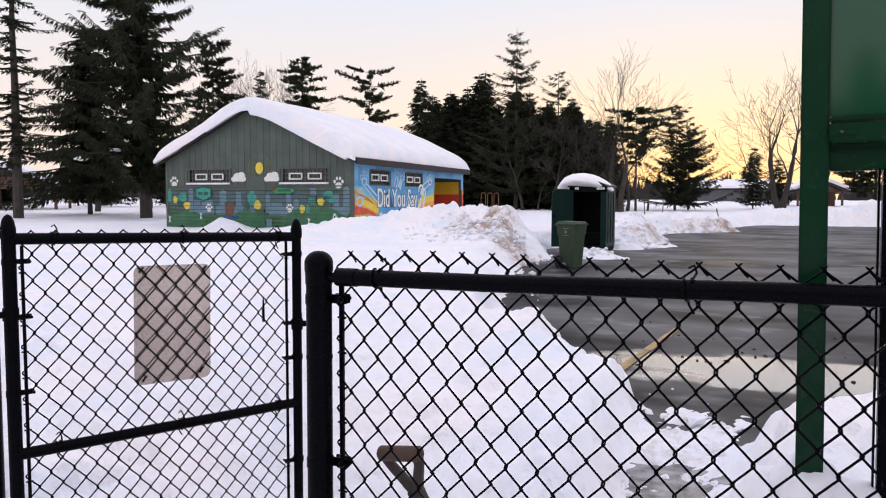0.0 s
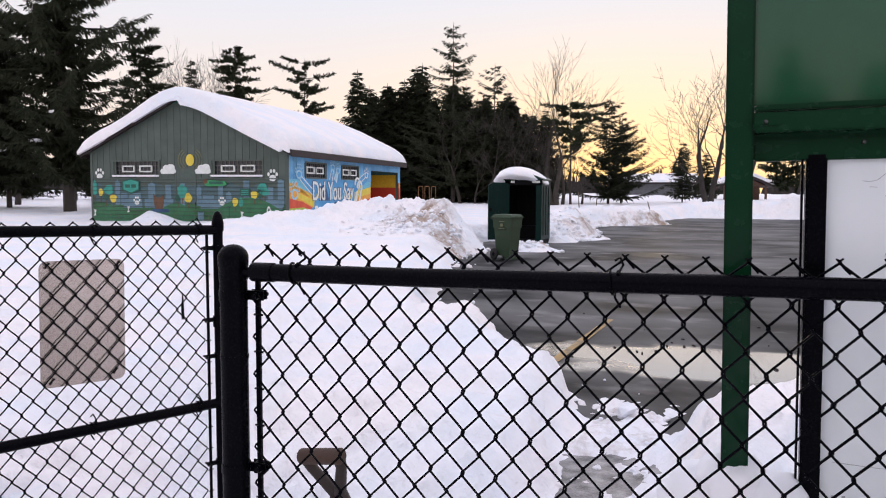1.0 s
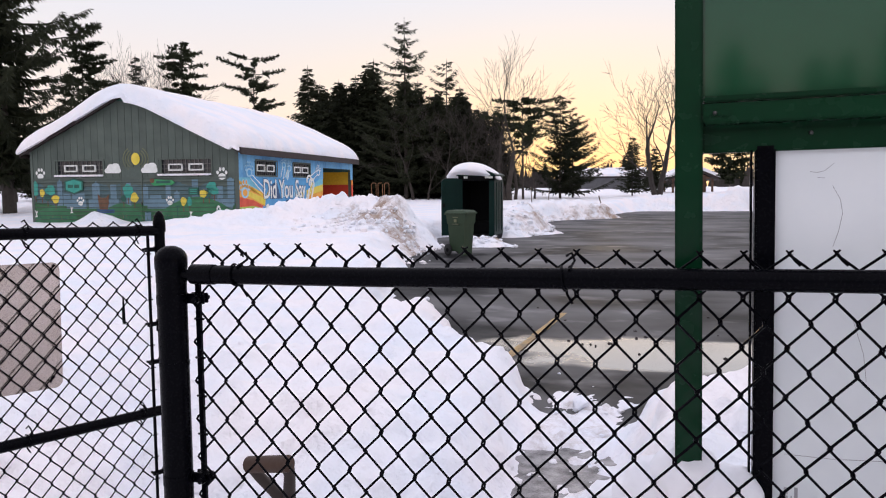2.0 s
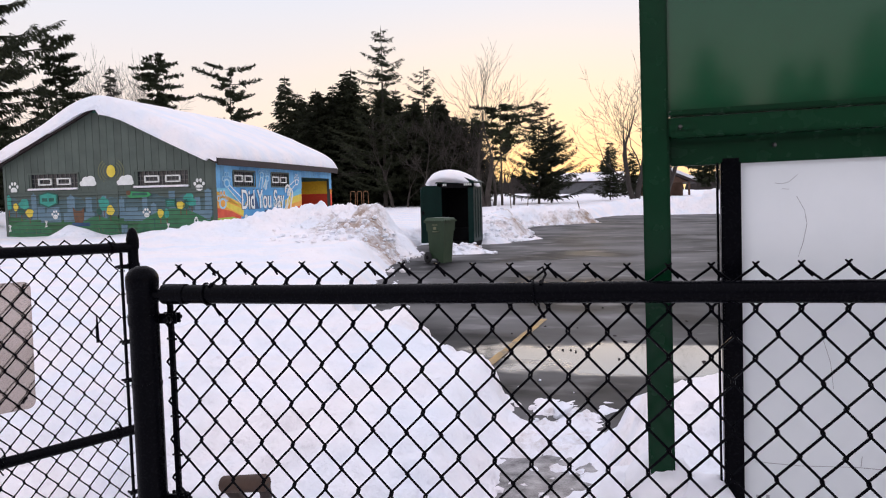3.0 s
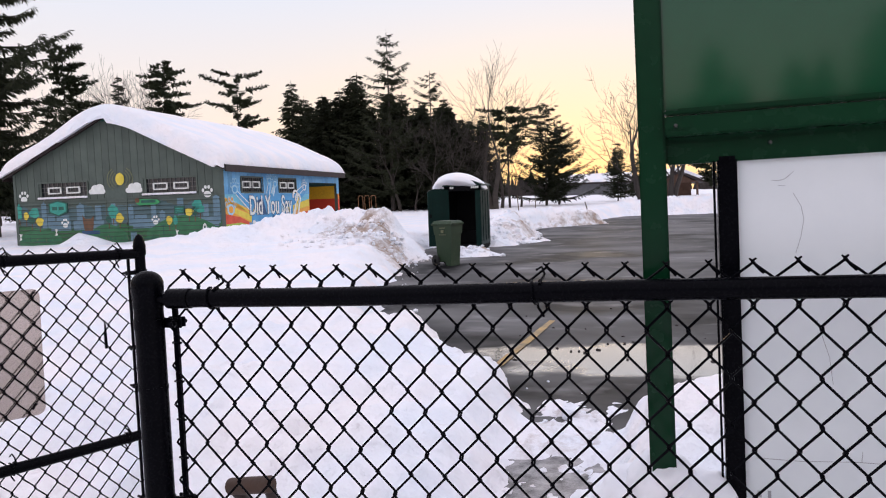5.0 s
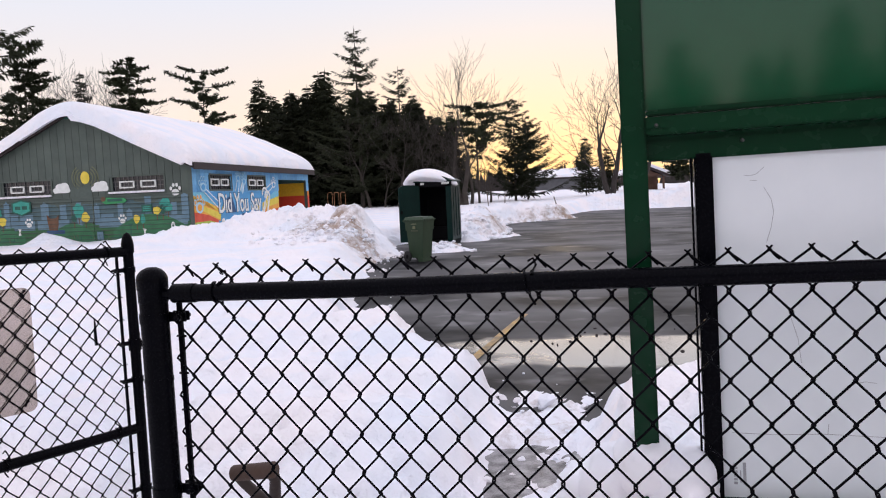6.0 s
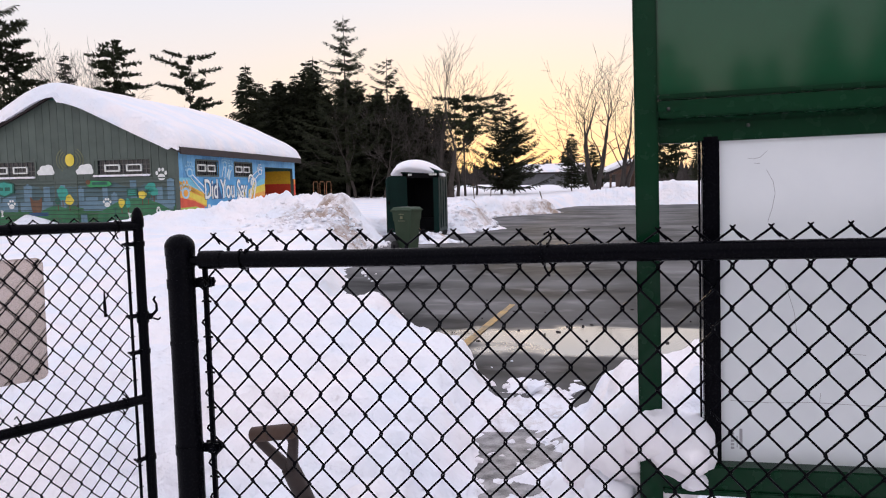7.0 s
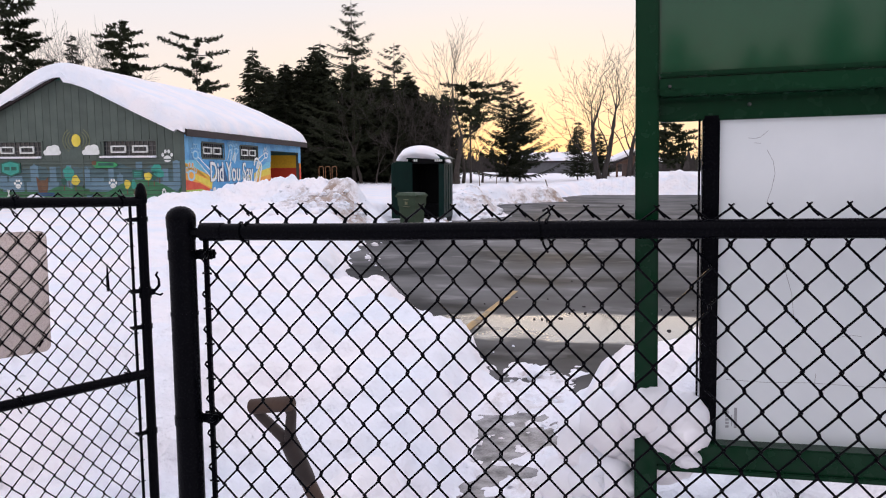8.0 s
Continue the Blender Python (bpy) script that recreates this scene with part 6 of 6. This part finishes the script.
# ---- far things ----
swing_set = thing("swing_set", "orange tubular climbing frame in deep snow", "playground", pose(-20.9, 52.0, 0.85, 0, 0, 15) @ Matrix.Scale(0.62, 4))
for x in (-0.8, 0.0, 0.8):
    part("hoop", Shape().tube([(x - 0.28, 0, 0), (x - 0.28, 0, 1.75), (x - 0.2, 0, 1.95), (x + 0.2, 0, 1.95), (x + 0.28, 0, 1.75), (x + 0.28, 0, 0)], 0.035, 6), PIPE, swing_set)
for x, y, h, ln in ((-10.2, 45.5, 1.0, 0), (-8.2, 47, 1.1, 4), (-7.2, 47.5, 1.0, -3), (-3.1, 41.6, 0.95, 16), (-12.0, 46, 0.9, -10)):
    st = thing("stake", "thin wooden marker stake in snow", "stake", pose(x, y, level_at(x, y) - 0.1, 0, -ln, 0), "marker stakes")
    part("stick", Shape().tube([(0, 0, 0), (0, 0, h)], [0.035, 0.03], 6), STAKE, st)


def low_house(name, label, m, w, d, h, rise, wall, posts=0):
    t = thing(name, label, "building", m)
    if posts:
        for i in range(posts):
            for y in (0.1, d - 0.1):
                part("post", Shape().box(w * i / (posts - 1) - 0.09, y - 0.09, 0, w * i / (posts - 1) + 0.09, y + 0.09, h), wall, t)
        if posts == 3:
            part("wall", Shape().box(w * 0.35, d * 0.4, 0, w * 0.95, d * 0.9, h), wall, t)
    else:
        part("wall", Shape().box(0, 0, 0, w, d, h), wall, t)
        for i in range(5):
            x = w * (i + 0.5) / 5
            win = part("window", Shape().box(x - 0.5, -0.05, h * 0.45, x + 0.5, 0.0, h * 0.8), PAINT["white"], t)
            part("pane", Shape().box(x - 0.42, -0.07, h * 0.48, x + 0.42, -0.04, h * 0.77), GLASS, win)
    o = 0.6
    part("gable", Shape().plate([(-0.0, h), (w, h), (w / 2, h + rise)], d, pose(0, d, 0)), wall, t)
    rf = part("roof", Shape().plate([(-o, h - 0.15), (w / 2, h + rise), (w + o, h - 0.15), (w + o, h + 0.1), (w / 2, h + rise + 0.25), (-o, h + 0.1)], d + 2 * o, pose(0, d + o, 0)), FASCIA, t)
    part("roof_snow", Shape().plate([(-o - 0.05, h + 0.09), (w / 2, h + rise + 0.24), (w + o + 0.05, h + 0.09), (w + o, h + 0.42), (w / 2, h + rise + 0.6), (-o, h + 0.42)], d + 2 * o - 0.1, pose(0, d + o - 0.05, 0)), ROOF_SNOW, rf, "snow on the roof")
    return t


low_house("pavilion", "brown picnic pavilion with snowy roof", pose(0.3, 76.5, 1.0, 0, 0, 12), 3.8, 4.5, 1.35, 0.9, BRICK, 3)
low_house("pavilion", "open picnic shelter with thick snow on its roof", pose(-50.5, 28.5, 0.7, 0, 0, 42), 7.0, 5.0, 1.5, 1.3, BRICK, 4)
low_house("farmhouse", "distant pale two-storey house with snowy roof", pose(-4.2, 106, 1.3, 0, 0, 90), 7.0, 11.0, 1.7, 0.8, HOUSE)
